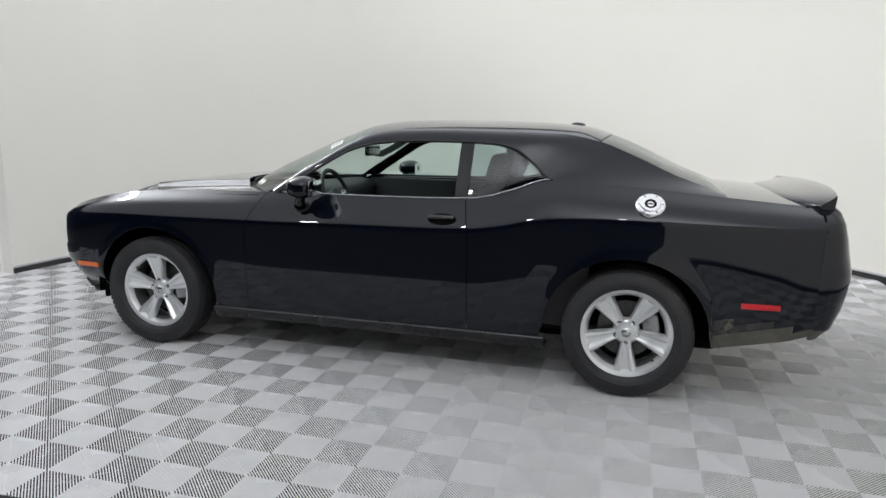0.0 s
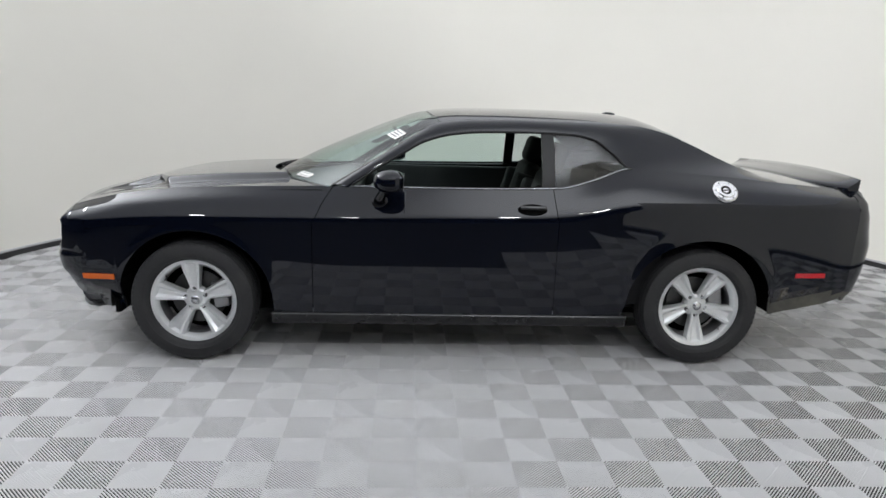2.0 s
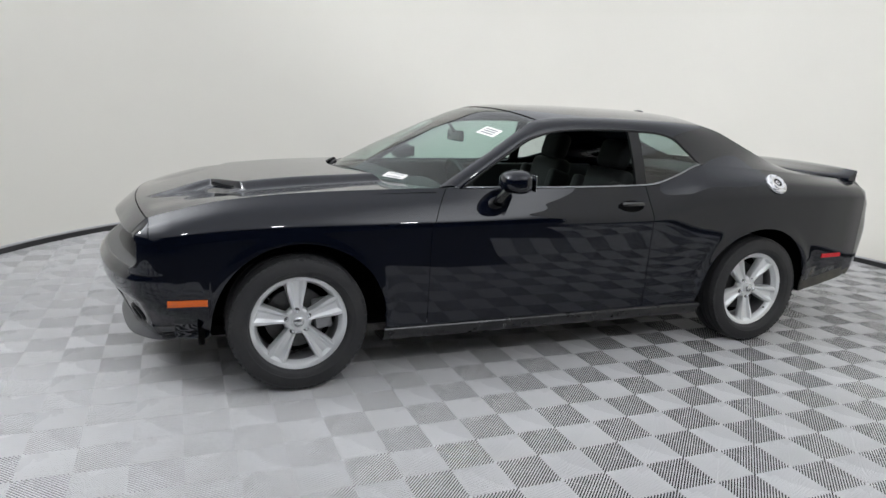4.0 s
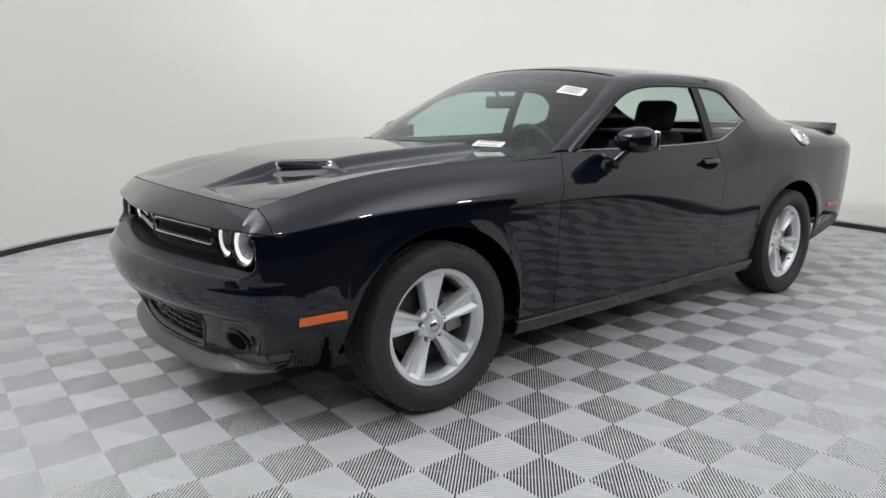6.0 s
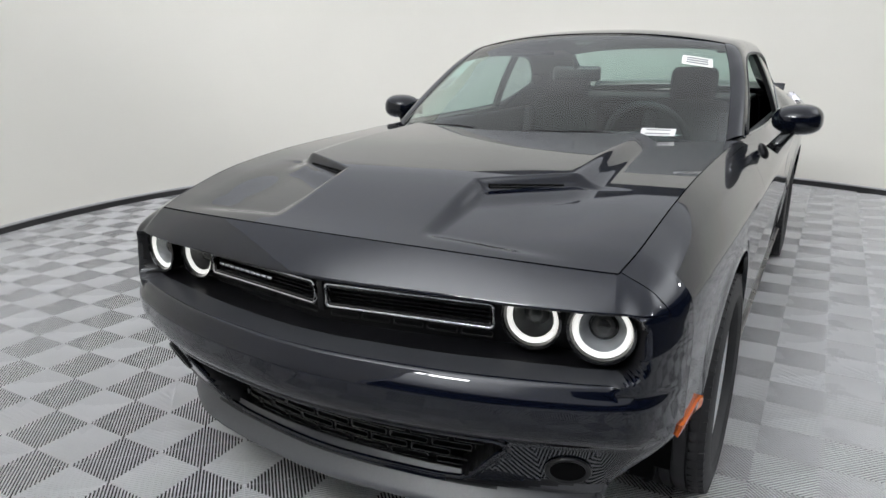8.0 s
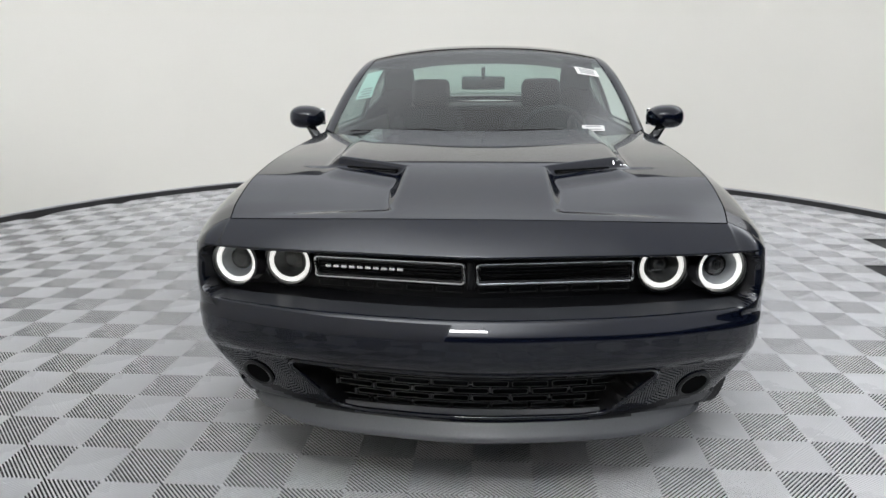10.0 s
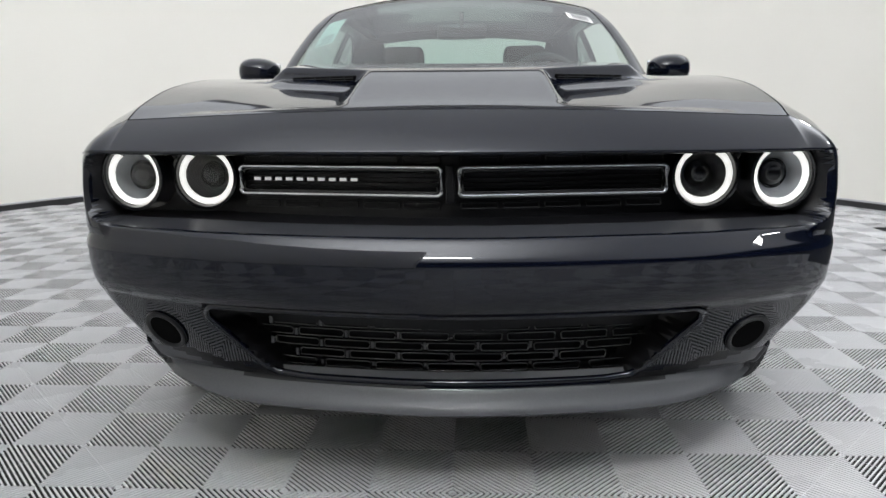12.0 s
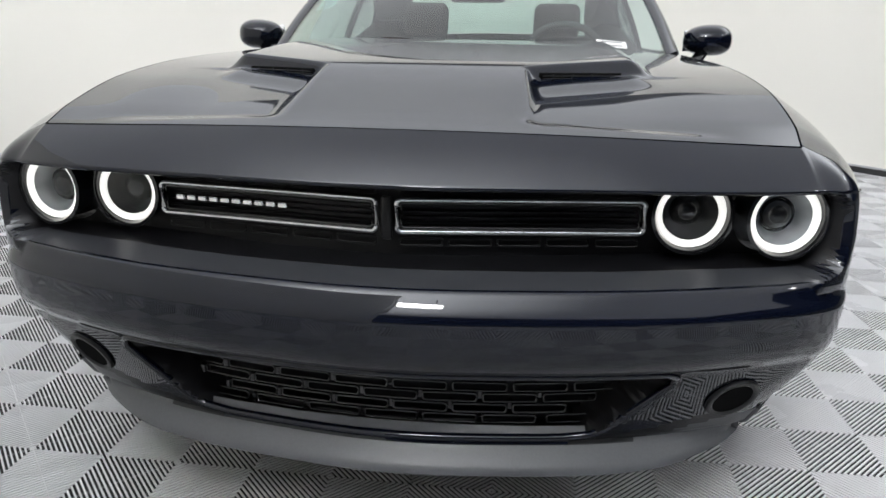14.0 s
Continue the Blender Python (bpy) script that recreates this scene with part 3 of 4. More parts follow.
BUMP = [(0.226, 0.20), (0.232, 0.112), (0.236, 0.098), (0.242, 0.092), (0.250, 0.094), (0.259, 0.101), (0.268, 0.110), (0.277, 0.120), (0.286, 0.130), (0.294, 0.134), (0.299, 0.132)] \
    + [(z, 0.130 - 0.086 * (z - 0.299) / 0.176) for z in np.linspace(0.304, 0.475, 20)] \
    + [(0.481, 0.040), (0.488, 0.032), (0.500, 0.022), (0.515, 0.013), (0.530, 0.008), (0.550, 0.0045), (0.570, 0.0025), (0.585, 0.0015), (0.590, 0.0008), (0.594, 0.0010), (0.600, 0.0025), (0.610, 0.0080),
       (0.620, 0.0150), (0.630, 0.0225), (0.637, 0.0280), (0.6410, 0.0325), (0.6430, 0.0390), (0.6445, 0.0470), (0.648, 0.062), (0.652, 0.081), (0.656, 0.100)]
wfade = 1 - smooth(0.72, 1.0, ss)


def recess(z, soft=0.011):
    """1 inside the rounded recess of grille and headlamps, 0 on the cheeks."""
    r = 0.052
    dz = min(r, max(0.0, 0.650 + r - z, z - (0.803 - r)))
    lim = 0.824 - r + math.sqrt(r * r - dz * dz)
    return 1 - smooth(lim - soft, lim + soft, y0)


for z, d in BUMP:
    zs = max(z, 0.25)
    dd = d * wfade + d_side(zs) * (1 - wfade)
    if z > 0.62:
        m = recess(z)
        dd = (d * (1 - 0.35 * smooth(0.5, 0.9, ss))) * m + d_side(z) * (1 - m)
    half = 0.535 - 0.95 * max(0, 0.44 - z)
    hole = (1 - smooth(half - 0.012, half + 0.012, y0)) if 0.301 < z < 0.478 else 0 * ss
    dd = dd + 0.085 * hole
    wl = min(1.0, max(0.0, (0.30 - z) / 0.04))
    dd = dd * (1 - wl) + (d + 0.085 * smooth(0.50, 0.95, ss)) * wl
    rows.append(np.stack([x0 - dd * nx, y0 - dd * ny, z + 0 * ss + (0.030 * smooth(0.38, 1.0, ss) + 0.022 * smooth(0.72, 0.95, ss)) * min(1.0, max(0.0, (0.30 - z) / 0.06))], 1))
NB = len(rows)
d_rec = pchip([0, 0.30, 0.46, 0.58, 0.72, 0.80], [0.172, 0.182, 0.190, 0.188, 0.160, 0.140])(y0)
d_lip = 0.088 - 0.058 * smooth(0.3, 0.9, ss)
ml = 1 - smooth(0.775, 0.836, y0)
zl = 0.803 + 0.003 * (1 - ss)
dd = d_lip * ml + d_side(0.80) * (1 - ml)
A = np.stack([x0 - dd * nx, y0 - dd * ny, zl], 1)
sh = float(np.interp(0.770, y0, ss))
sc = float(np.interp(XN, x0, ss))
V80 = v_at(-2.05, 0.80)
q_ = np.clip((ss - sh) / (sc - sh), 0, 1)
ty_ = 0.735 * np.minimum(ss / sh, 1)
tx_ = hood_front(ty_) - 0.005
T = np.stack([tx_, ty_, hood_z(np.maximum(tx_, -2.24), ty_)], 1)
over = side(np.maximum(XN - 0.003, x0), 7 - q_ * (7 - V80))
T = np.where((ss > sh)[:, None], over, T)
qe = smooth(0.3, 1.0, q_)[:, None]
A = A * (1 - qe) + side(np.maximum(XN - 0.003, x0), V80 + 0 * ss) * qe
for z in (0.660, 0.666, 0.674, 0.684, 0.696, 0.712, 0.728, 0.744, 0.758, 0.770, 0.780, 0.788, 0.794):
    zz = 0.656 + (z - 0.656) * (A[:, 2] - 0.658) / 0.1465
    dd = d_rec * recess(z) + d_side(zz) * (1 - recess(z))
    rows.append(np.stack([x0 - dd * nx, y0 - dd * ny, zz], 1))
NR = len(rows)
cf = smooth(0.72, 0.92, ss)[:, None]
Bc = A + (T - A) * (np.array([0.45, 0.45, 0.56]) * (1 - cf) + np.array([0.34, 0.34, 0.66]) * cf)
NV = np.stack([nx, ny, 0 * nx], 1)
for r_in, dz in ((0.022, -0.010), (0.010, -0.0115), (0.004, -0.010), (0.001, -0.006), (0.0, -0.002)):
    rows.append(A + np.outer(1 - q_, [0, 0, dz * 0.7]) - (r_in * recess(0.797))[:, None] * NV)
for k in np.concatenate([[0.015, 0.04], np.linspace(0.08, 1, 16)]):
    rows.append(A * (1 - k) ** 2 + 2 * k * (1 - k) * Bc + T * k * k)
N = np.array(rows)
full = np.concatenate([N[:, ::-1] * np.array([1, -1, 1]), N[:, 1:]], 1)


def strip(name, r0, r1, material, label="", solid=0.012):
    return grid_part(name, full[r0:r1], material, car, label, solid=solid, angle=50)


bumper = strip("front_bumper", 0, NB, (PAINT, SATIN, LIPM, SHELFM), "glossy black front bumper with a chin lip")
for pl in bumper.data.polygons:
    c = pl.center
    if 0.298 < c.z < 0.480 and abs(c.y) < 0.535 - 0.95 * max(0, 0.44 - c.z) + 0.004:
        pl.material_index = 1
    elif c.z - 0.060 * float(smooth(0.42, 0.74, abs(c.y))) < 0.284:
        pl.material_index = 2
    # darker strip above the lip ends: a reflected shadow set as material
    elif c.z - 0.060 * float(smooth(0.42, 0.74, abs(c.y))) < 0.312 and 0.36 < abs(c.y) < 0.69:
        pl.material_index = 1
    elif c.z > 0.6425 and abs(c.y) < 0.775:
        pl.material_index = 3
jc, jr = len(ss) - 1, int(np.searchsorted(y0, 0.838))
surround = grid_part("grille_surround", full[NB - 1:NR + 1, jc - jr:jc + jr + 1], (SATIN, PAINT), car, "black recessed panel round grille and headlamps", solid=0.004, angle=50)
for pl in surround.data.polygons:
    c = pl.center
    r_ = 0.052
    dz_ = min(r_, max(0.0, 0.650 + r_ - c.z, c.z - (0.803 - r_)))
    if abs(c.y) > 0.810 - r_ + math.sqrt(r_ * r_ - dz_ * dz_):
        pl.material_index = 1
for cols in (slice(0, jc - jr + 1), slice(jc + jr, None)):
    grid_part("cheek_panel", full[NB - 1:NR + 1, cols], PAINT, car, solid=0.004, angle=50)
jm = int(np.searchsorted(ss, sc)) - 2
grid_part("nose_panel", full[NR:, jc - jm:jc + jm + 1], PAINT, car, solid=0.003, angle=50)

# ---- tail ----
TPLAN = np.array([(0, 2.575), (0.35, 2.565), (0.60, 2.555), (0.765, 2.53), (0.842, 2.47), (0.885, 2.36)])
s2 = np.linspace(0, 1, 50)
y2, x2, nx2, ny2 = fascia(TPLAN, 1, s2)
P22 = side(np.full(300, 2.36), vs_)
tail = []
for z, d in ((0.25, 0.30), (0.30, 0.22), (0.36, 0.14), (0.44, 0.07), (0.54, 0.03), (0.64, 0.008), (0.71, 0.0), (0.735, 0.001), (0.75, 0.004), (0.77, 0.008), (0.82, 0.02), (0.90, 0.038), (0.98, 0.058), (1.02, 0.074), (1.04, 0.095), (1.05, 0.125)):
    w = smooth(0.72, 1.0, s2)
    zz = z + 0.012 * s2 if z > 1.0 else z + 0.72 * smooth(0.1, 0.7, s2) * max(0, 0.45 - z)
    ds = 0.885 - np.interp(zz, P22[:, 2], P22[:, 1])
    dd = d * (1 - w) + ds * w + (0.045 * (1 - smooth(0.52, 0.60, s2)) if 0.745 < z < 1.0 else 0)
    tail.append(np.stack([x2 - dd * nx2, y2 - dd * ny2, zz + 0 * s2], 1))
Tl = np.array(tail)
Tl = np.concatenate([Tl[:, ::-1] * np.array([1, -1, 1]), Tl[:, 1:]], 1)
rear = grid_part("rear_bumper", Tl[:9], (PAINT, VALM), car, "black rear bumper with dried mud low down", angle=50)
for pl in rear.data.polygons:
    c = pl.center
    if c.z < 0.38 + 0.178 * (min(c.x, 2.42) - 1.872):
        pl.material_index = 1
grid_part("tail_panel", Tl[8:], PAINT, car, angle=50)


def nose_at(y, z):
    """Point and outward direction of the nose at half width y and height z."""
    best, hit = 9, None
    for i in range(1, NB - 1):
        for j in range(1, len(ss) - 1):
            d = abs(N[i, j, 1] - y) + abs(N[i, j, 2] - z)
            if d < best:
                best, hit = d, (i, j)
    i, j = hit
    p = N[i, j]
    n = np.cross(N[i, j + 1] - N[i, j - 1], N[i + 1, j] - N[i - 1, j])
    n = n / np.linalg.norm(n)
    return Vector(p), Vector(n if n[0] < 0 else -n)


def nose_x(y, z):
    """Depth of the bumper face, without its openings, at half width y and height z."""
    zz, xx_ = [], []
    for i in range(1, NB):
        if 0.301 < BUMP[i][0] < 0.478:
            continue
        zz.append(np.interp(y, N[i, :, 1], N[i, :, 2]))
        xx_.append(np.interp(y, N[i, :, 1], N[i, :, 0]))
    return float(np.interp(z, zz, xx_))


def side_n(x, z, s):
    v = v_at(x, z)
    p = side(x, v)
    a = side(x + 0.01, v) - side(x - 0.01, v)
    b = side(x, v + 0.05) - side(x, v - 0.05)
    n = np.cross(b, a)
    n = n / np.linalg.norm(n)
    if n[1] < 0:
        n = -n
    return Vector((p[0], s * p[1], p[2])), Vector((n[0], s * n[1], n[2]))


def facing(p, n, roll=0.0):
    """A matrix at p whose z axis is n and whose y axis leans upwards."""
    n = Vector(n).normalized()
    x = Vector((0, 0, 1)).cross(n).normalized()
    y = n.cross(x)
    m = Matrix((x, y, n)).transposed().to_4x4()
    return Matrix.Translation(p) @ m @ Matrix.Rotation(roll, 4, "Z")


def ring_path(w, h, r, m, n=6):
    """Rounded rectangle in the xy plane of m."""
    pts = []
    for cx_, cy_, a0 in ((w / 2 - r, h / 2 - r, 0), (-w / 2 + r, h / 2 - r, 90), (-w / 2 + r, -h / 2 + r, 180), (w / 2 - r, -h / 2 + r, 270)):
        for k in range(n + 1):
            a = radians(a0 + 90 * k / n)
            pts.append(m @ Vector((cx_ + r * math.cos(a), cy_ + r * math.sin(a), 0)))
    return pts


# dark backing behind the panel gaps, the shade in them put into the colour
for s in (-1, 1):
    for xg, lean in ((XD0, lean_front), (XD1, lean_rear)):
        v = np.linspace(1.2, 6.95, 30)
        P = np.stack([side(xg + lean(v) + o, v) for o in (-0.016, 0.016)], 0)
        P[..., 1] = s * (P[..., 1] - 0.017)
        grid_part("gap_backing", P, VOID, car, solid=0.002)
P = np.stack([np.stack([hood_front(y) + o, y + 0 * y, hood_z(np.maximum(hood_front(y), -2.22), y) - 0.018], 1) for o in (-0.02, 0.03) for y in [np.linspace(-0.73, 0.73, 40)]], 0)
grid_part("gap_backing", P, VOID, car, solid=0.002)
for s in (-1, 1):
    x = np.linspace(-2.14, -0.75, 50)
    P = np.stack([np.stack([x, s * (EDGE_Y(x) + o), EDGE_Z(x) - 0.018], 1) for o in (-0.02, 0.02)], 0)
    grid_part("gap_backing", P, VOID, car, solid=0.002)

for s in (-1, 1):
    v = np.linspace(2.4, 6.9, 30)
    P = np.stack([side(2.36 + o, v) for o in (-0.016, 0.016)], 0)
    P[..., 1] = s * (P[..., 1] - 0.014)
    grid_part("gap_backing", P, VOID, car, solid=0.002)

# ---- headlamps ----
for s in (-1, 1):
    for yl, R, outer in ((0.713, 0.066, True), (0.549, 0.064, False)):
        x = -2.186
        m = facing((x, s * yl, 0.7455), (-1, s * (0.16 if outer else 0.05), 0.0))
        V, F = lathe([(R + 0.010, 0.012), (R + 0.004, 0.014), (R, 0.006), (R + 0.002, -0.05), (R + 0.012, -0.05)], m, 48)
        lamp = link_mesh("headlamp", V, F, GLOSSB, car, "round headlamp with a lit white halo ring", angle=30)
        V, F = lathe([(R, -0.005), (R - 0.003, 0.003), (R - 0.0095, 0.003), (R - 0.0125, -0.002), (R - 0.014, -0.012)], m @ Matrix.Rotation(radians(122), 4, "Z"), 64)
        F = F[:int(len(F) * 0.84)]
        link_mesh("halo_ring", V, F, HALO, lamp, "glowing white halo ring", angle=40)
        V, F = lathe([(R - 0.0145, -0.004), (R - 0.020, -0.014), (R - 0.034, -0.040), (0.030, -0.052)], m, 48)
        link_mesh("reflector", V, F, REFLM if outer else DARKMETAL, lamp, angle=40)
        V, F = lathe([(0.0, -0.014), (0.012, -0.016), (0.022, -0.022), (0.029, -0.034), (0.030, -0.052)], m, 32)
        link_mesh("projector_lens", V, F, GLOSSB, lamp, "dark glass projector lens", angle=60)
        V, F = lathe([(0.030, -0.040), (0.0335, -0.032), (0.035, -0.040), (0.035, -0.052)], m, 32)
        link_mesh("lens_ring", V, F, CHROME if outer else DARKMETAL, lamp, angle=60)
        V, F = lathe([(0.0, 0.016), (R * 0.5, 0.0145), (R * 0.85, 0.012), (R - 0.001, 0.008)], m, 48)
        cover = link_mesh("cover", V, F, LENS, lamp, "clear lens cover")
        cover.visible_shadow = False

# ---- grille ----
def grille_x(y):
    return -2.279 + 0.150 * abs(y) - 0.0
for s in (-1, 1):
    ya, yb = 0.018, 0.463
    c = Vector(((grille_x(ya) + grille_x(yb)) / 2, s * (ya + yb) / 2, 0.7405))
    n = Vector((-(yb - ya), s * (grille_x(yb) - grille_x(ya)) * 1.0, 0)).normalized()
    n = Vector((-0.989, s * 0.148, 0))
    m = facing(c, n)
    V, F = tube(ring_path(0.449, 0.060, 0.010, m), 0.0052, 8, True)
    frame_o = link_mesh("grille_frame", V, F, BRUSHED, car, "bright satin metal frame in the black grille", angle=50)
    V, F = tube(ring_path(0.436, 0.047, 0.008, m @ Matrix.Translation((0, 0, -0.004))), 0.0045, 6, True)
    link_mesh("inner_lip", V, F, GLOSSB, frame_o)
    for row, dz in enumerate((-0.016, -0.0055, 0.005, 0.0155)):
        part("slat", moved(rbox((0.43, 0.0035, 0.012), (0, dz, -0.018), 0.0012, seg=1), m), SATIN, frame_o)
    # slots above and below the frame
    for dz in (-0.052, 0.044):
        for k in range(5):
            mm = m @ Matrix.Translation((-0.18 + 0.09 * k, dz, -0.012))
            V, F = tube(ring_path(0.078, 0.013, 0.004, mm, 3), 0.0022, 5, True)
            link_mesh("slot", V, F, SATIN, frame_o)
    if s > 0:
        for k in range(10):
            lm = m @ Matrix.Translation((-0.186 + 0.0245 * k, 0.002, -0.004))
            part("letter_bar", moved(rbox((0.019, 0.0105, 0.006), (0, 0, 0), 0.002, seg=1), lm), CHROME, frame_o, "plain bright bar in place of a letter")
part("grille_post", rbox((0.012, 0.02, 0.08), (-2.272, 0, 0.735), 0.004), SATIN, car)

# ---- lower grille and bumper details ----
edge = [(0.34, 0.300), (0.395, 0.306), (0.425, 0.325), (0.465, 0.370), (0.505, 0.418), (0.530, 0.448), (0.533, 0.468), (0.512, 0.480)]
loop = [(-y, z) for y, z in edge[::-1]] + [(y, 0.299) for y in np.linspace(-0.30, 0.30, 11)] + edge + [(y, 0.481) for y in np.linspace(0.44, -0.44, 15)]
V, F = tube([(nose_x(abs(y), z) + 0.004, y, z) for y, z in loop], 0.0085, 8, True)
link_mesh("grille_rim", V, F, PAINT, car, "rounded black rim of the lower grille opening", angle=60)

L_ = np.array([[(nose_x(abs(y), 0.302) + 0.012, y, 0.305), (-2.262 + 0.25 * y * y, y, 0.316)] for y in np.linspace(-0.39, 0.39, 41)])
grid_part("grille_ledge", L_, LIPM, car, "grey-black ledge below the lower grille", solid=0.004)
lower = link_mesh("lower_grille", *tube([(-2.235 + 0.14 * (y / 0.5) ** 2, y, 0.306) for y in np.linspace(-0.38, 0.38, 30)], 0.007, 8), SATIN, car, "black lower grille with rows of slots")
for iz, z in enumerate((0.322, 0.347, 0.372, 0.397, 0.422, 0.447)):
    half = 0.51 - 0.95 * max(0, 0.44 - z)
    for k in range(-6, 7):
        y = 0.118 * (k + 0.5 * (iz % 2))
        w = min(0.106, 2 * (half - abs(y)))
        if w > 0.03:
            x = -2.252 + 0.30 * y * y - 0.10 * (z - 0.35)
            m = facing((x, y, z), (-1, 0.6 * y, 0.05))
            V, F = tube(ring_path(w, 0.0165, 0.005, m, 3), 0.0027, 5, True)
            link_mesh("slot", V, F, GLOSSB, lower)
            if abs(y) + 0.075 < half:
                part("bridge", rbox((0.014, 0.010, 0.020), (x + 0.010, y + 0.059, z), 0.002, seg=1), GLOSSB, lower)
for s in (-1, 1):
    p, n = nose_at(0.660, 0.394)
    p, n = Vector((p.x, s * p.y, p.z)), Vector((n.x, s * n.y, n.z))
    m = facing(p + n * 0.002, n)
    V, F = lathe([(0.050, -0.014), (0.055, 0.001), (0.053, 0.005), (0.048, 0.006), (0.042, 0.003), (0.040, 0.0012)], m, 36)
    fog = link_mesh("fog_lamp_bezel", V, F, SATIN, car, "round black fog lamp bezel with a flat black disc as its hole", angle=40)
    # flat black disc: the shade of the deep hole as colour
    V, F = lathe([(0.0, 0.0022), (0.022, 0.0022), (0.0425, 0.0024)], m, 30)
    link_mesh("hole_shade_disc", V, F, VOID, fog)

# added black box, blocks the bright gap ahead of each front wheel
for s in (-1, 1):
    part("gap_blocker", rbox((0.03, 0.46, 0.17), (-1.93, s * 0.575, 0.335), 0.004), VOID, car)

# ---- side lamps ----
def side_plate(name, x0, x1, z0, z1, s, material, label, proud):
    xs = np.linspace(x0, x1, 14)
    zs = np.linspace(z0, z1, 5)
    P = np.zeros((len(xs) + 2, len(zs) + 2, 3))
    XX = np.concatenate([[xs[0]], xs, [xs[-1]]])
    ZZ = np.concatenate([[zs[0]], zs, [zs[-1]]])
    for i, x in enumerate(XX):
        for j, z in enumerate(ZZ):
            q, n = side_n(x, z, s)
            rim = i in (0, len(XX) - 1) or j in (0, len(ZZ) - 1)
            P[i, j] = q + n * (-0.006 if rim else proud)
    return grid_part(name, P, material, car, label, solid=0, angle=30)


for s in (-1, 1):
    side_plate("side_lamp", -2.075, -1.90, 0.474, 0.503, s, AMBER, "amber side marker lamp", 0.007)
    side_plate("rear_side_lamp", 2.012, 2.195, 0.545, 0.573, s, REDL, "red rear side marker lamp", 0.005)
    # door handle
    q, n = side_n(0.44, 0.912, s)
    m = facing(q + n * 0.001, n)
    door = [o for o in car.children if o.name.startswith("door") and not o.name.startswith("door_p")][0 if s < 0 else 1]
    # black oval on the door skin, the recess's shade put into its colour
    V, F = lathe([(0.0, 0.002), (0.030, 0.002), (0.034, 0.004), (0.036, 0.0)], m @ Matrix.Diagonal((2.35, 0.95, 1, 1)), 40)
    link_mesh("handle_shade_oval", V, F, VOID, door, "flat black oval for the shaded handle recess")
    hb = rbox((0.150, 0.026, 0.018), (0, 0.006, 0.020), 0.008, seg=3)
    part("handle", moved(hb, m), GLOSSB, door)
    # mirror
    cm = Matrix.Translation((-0.356, s * 0.970, 1.064))
    bm = bmesh.new()
    bmesh.ops.create_uvsphere(bm, u_segments=32, v_segments=20, radius=1)
    for v in bm.verts:
        c = v.co
        g = lambda q, e: math.copysign(abs(q) ** e, q)
        v.co = Vector((g(c.x, 0.92) * 0.100 * (0.70 if c.x > 0 else 1), s * g(c.y, 0.85) * 0.097, g(c.z, 0.80) * (0.066 if c.z > 0 else 0.058) * (1 + 0.1 * c.y)))
    mir = part("wing_mirror", moved(bm, cm), PAINT, car, "black door mirror on a short stalk")
    part("mirror_glass", moved(rbox((0.004, 0.165, 0.085), (0.0655, 0, 0), 0.0018, seg=2), cm), CHROME, mir)
    V, F = tube([(-0.425, s * 0.893, 0.944), (-0.418, s * 0.912, 0.972), (-0.398, s * 0.940, 1.008), (-0.378, s * 0.960, 1.036)], [0.036, 0.030, 0.026, 0.030], 16, flat=0.8)
    link_mesh("stalk", V, F, GLOSSB, mir)
    q, n = side_n(-0.424, 0.938, s)
    V, F = lathe([(0.0, 0.016), (0.025, 0.014), (0.036, 0.008), (0.040, 0.0)], facing(q, n, -0.35 * s) @ Matrix.Diagonal((1.15, 0.85, 1, 1)), 36)
    link_mesh("mirror_foot", V, F, SATIN, mir)
    # belt moulding along the windows
    xs = np.linspace(-0.64, 1.02, 70)
    V, F = tube([(x, s * (float(EDGE_Y(x)) - 0.001), float(EDGE_Z(x)) + 0.002) for x in xs], 0.006, 8)
    link_mesh("belt_moulding", V, F, BELTM, car, "dull grey strip along the window sill")
    ts = np.linspace(0.01, 10 / 12, 90)
    V, F = tube([(float(rail_out[0](t)), s * (float(rail_out[1](t)) - 0.001), float(rail_out[2](t)) - 0.002) for t in ts], 0.007, 8)
    link_mesh("window_seal", V, F, SATIN, car)

# fuel filler on the driver's side
q, n = side_n(1.545, 1.040, -1)
m = facing(q + n * 0.001, n)
V, F = lathe([(0.0, 0.014), (0.016, 0.014), (0.018, 0.010), (0.028, 0.009), (0.030, 0.016), (0.048, 0.017), (0.052, 0.012), (0.066, 0.012), (0.073, 0.006), (0.075, -0.006)], m, 56)
cap = link_mesh("fuel_filler_cap", V, F, CAPM, car, "round bright-metal racing-style fuel cap", angle=30)
V, F = lathe([(0.017, 0.0105), (0.0175, 0.0125), (0.028, 0.0115), (0.0285, 0.009)], m, 40)
link_mesh("cap_ring", V, F, VOID, cap, angle=30)
part("cap_bar", moved(rbox((0.026, 0.007, 0.004), (0, 0, 0.015), 0.001, seg=1), m), DARKMETAL, cap)
for k in range(6):
    a = math.pi * k / 3
    V, F = lathe([(0.0, 0.0155), (0.003, 0.015), (0.0045, 0.012)], m @ Matrix.Translation((0.059 * math.cos(a), 0.059 * math.sin(a), 0)), 12)
    link_mesh("bolt", V, F, DARKMETAL, cap)

# ---- boot spoiler, aerial ----
SP = []
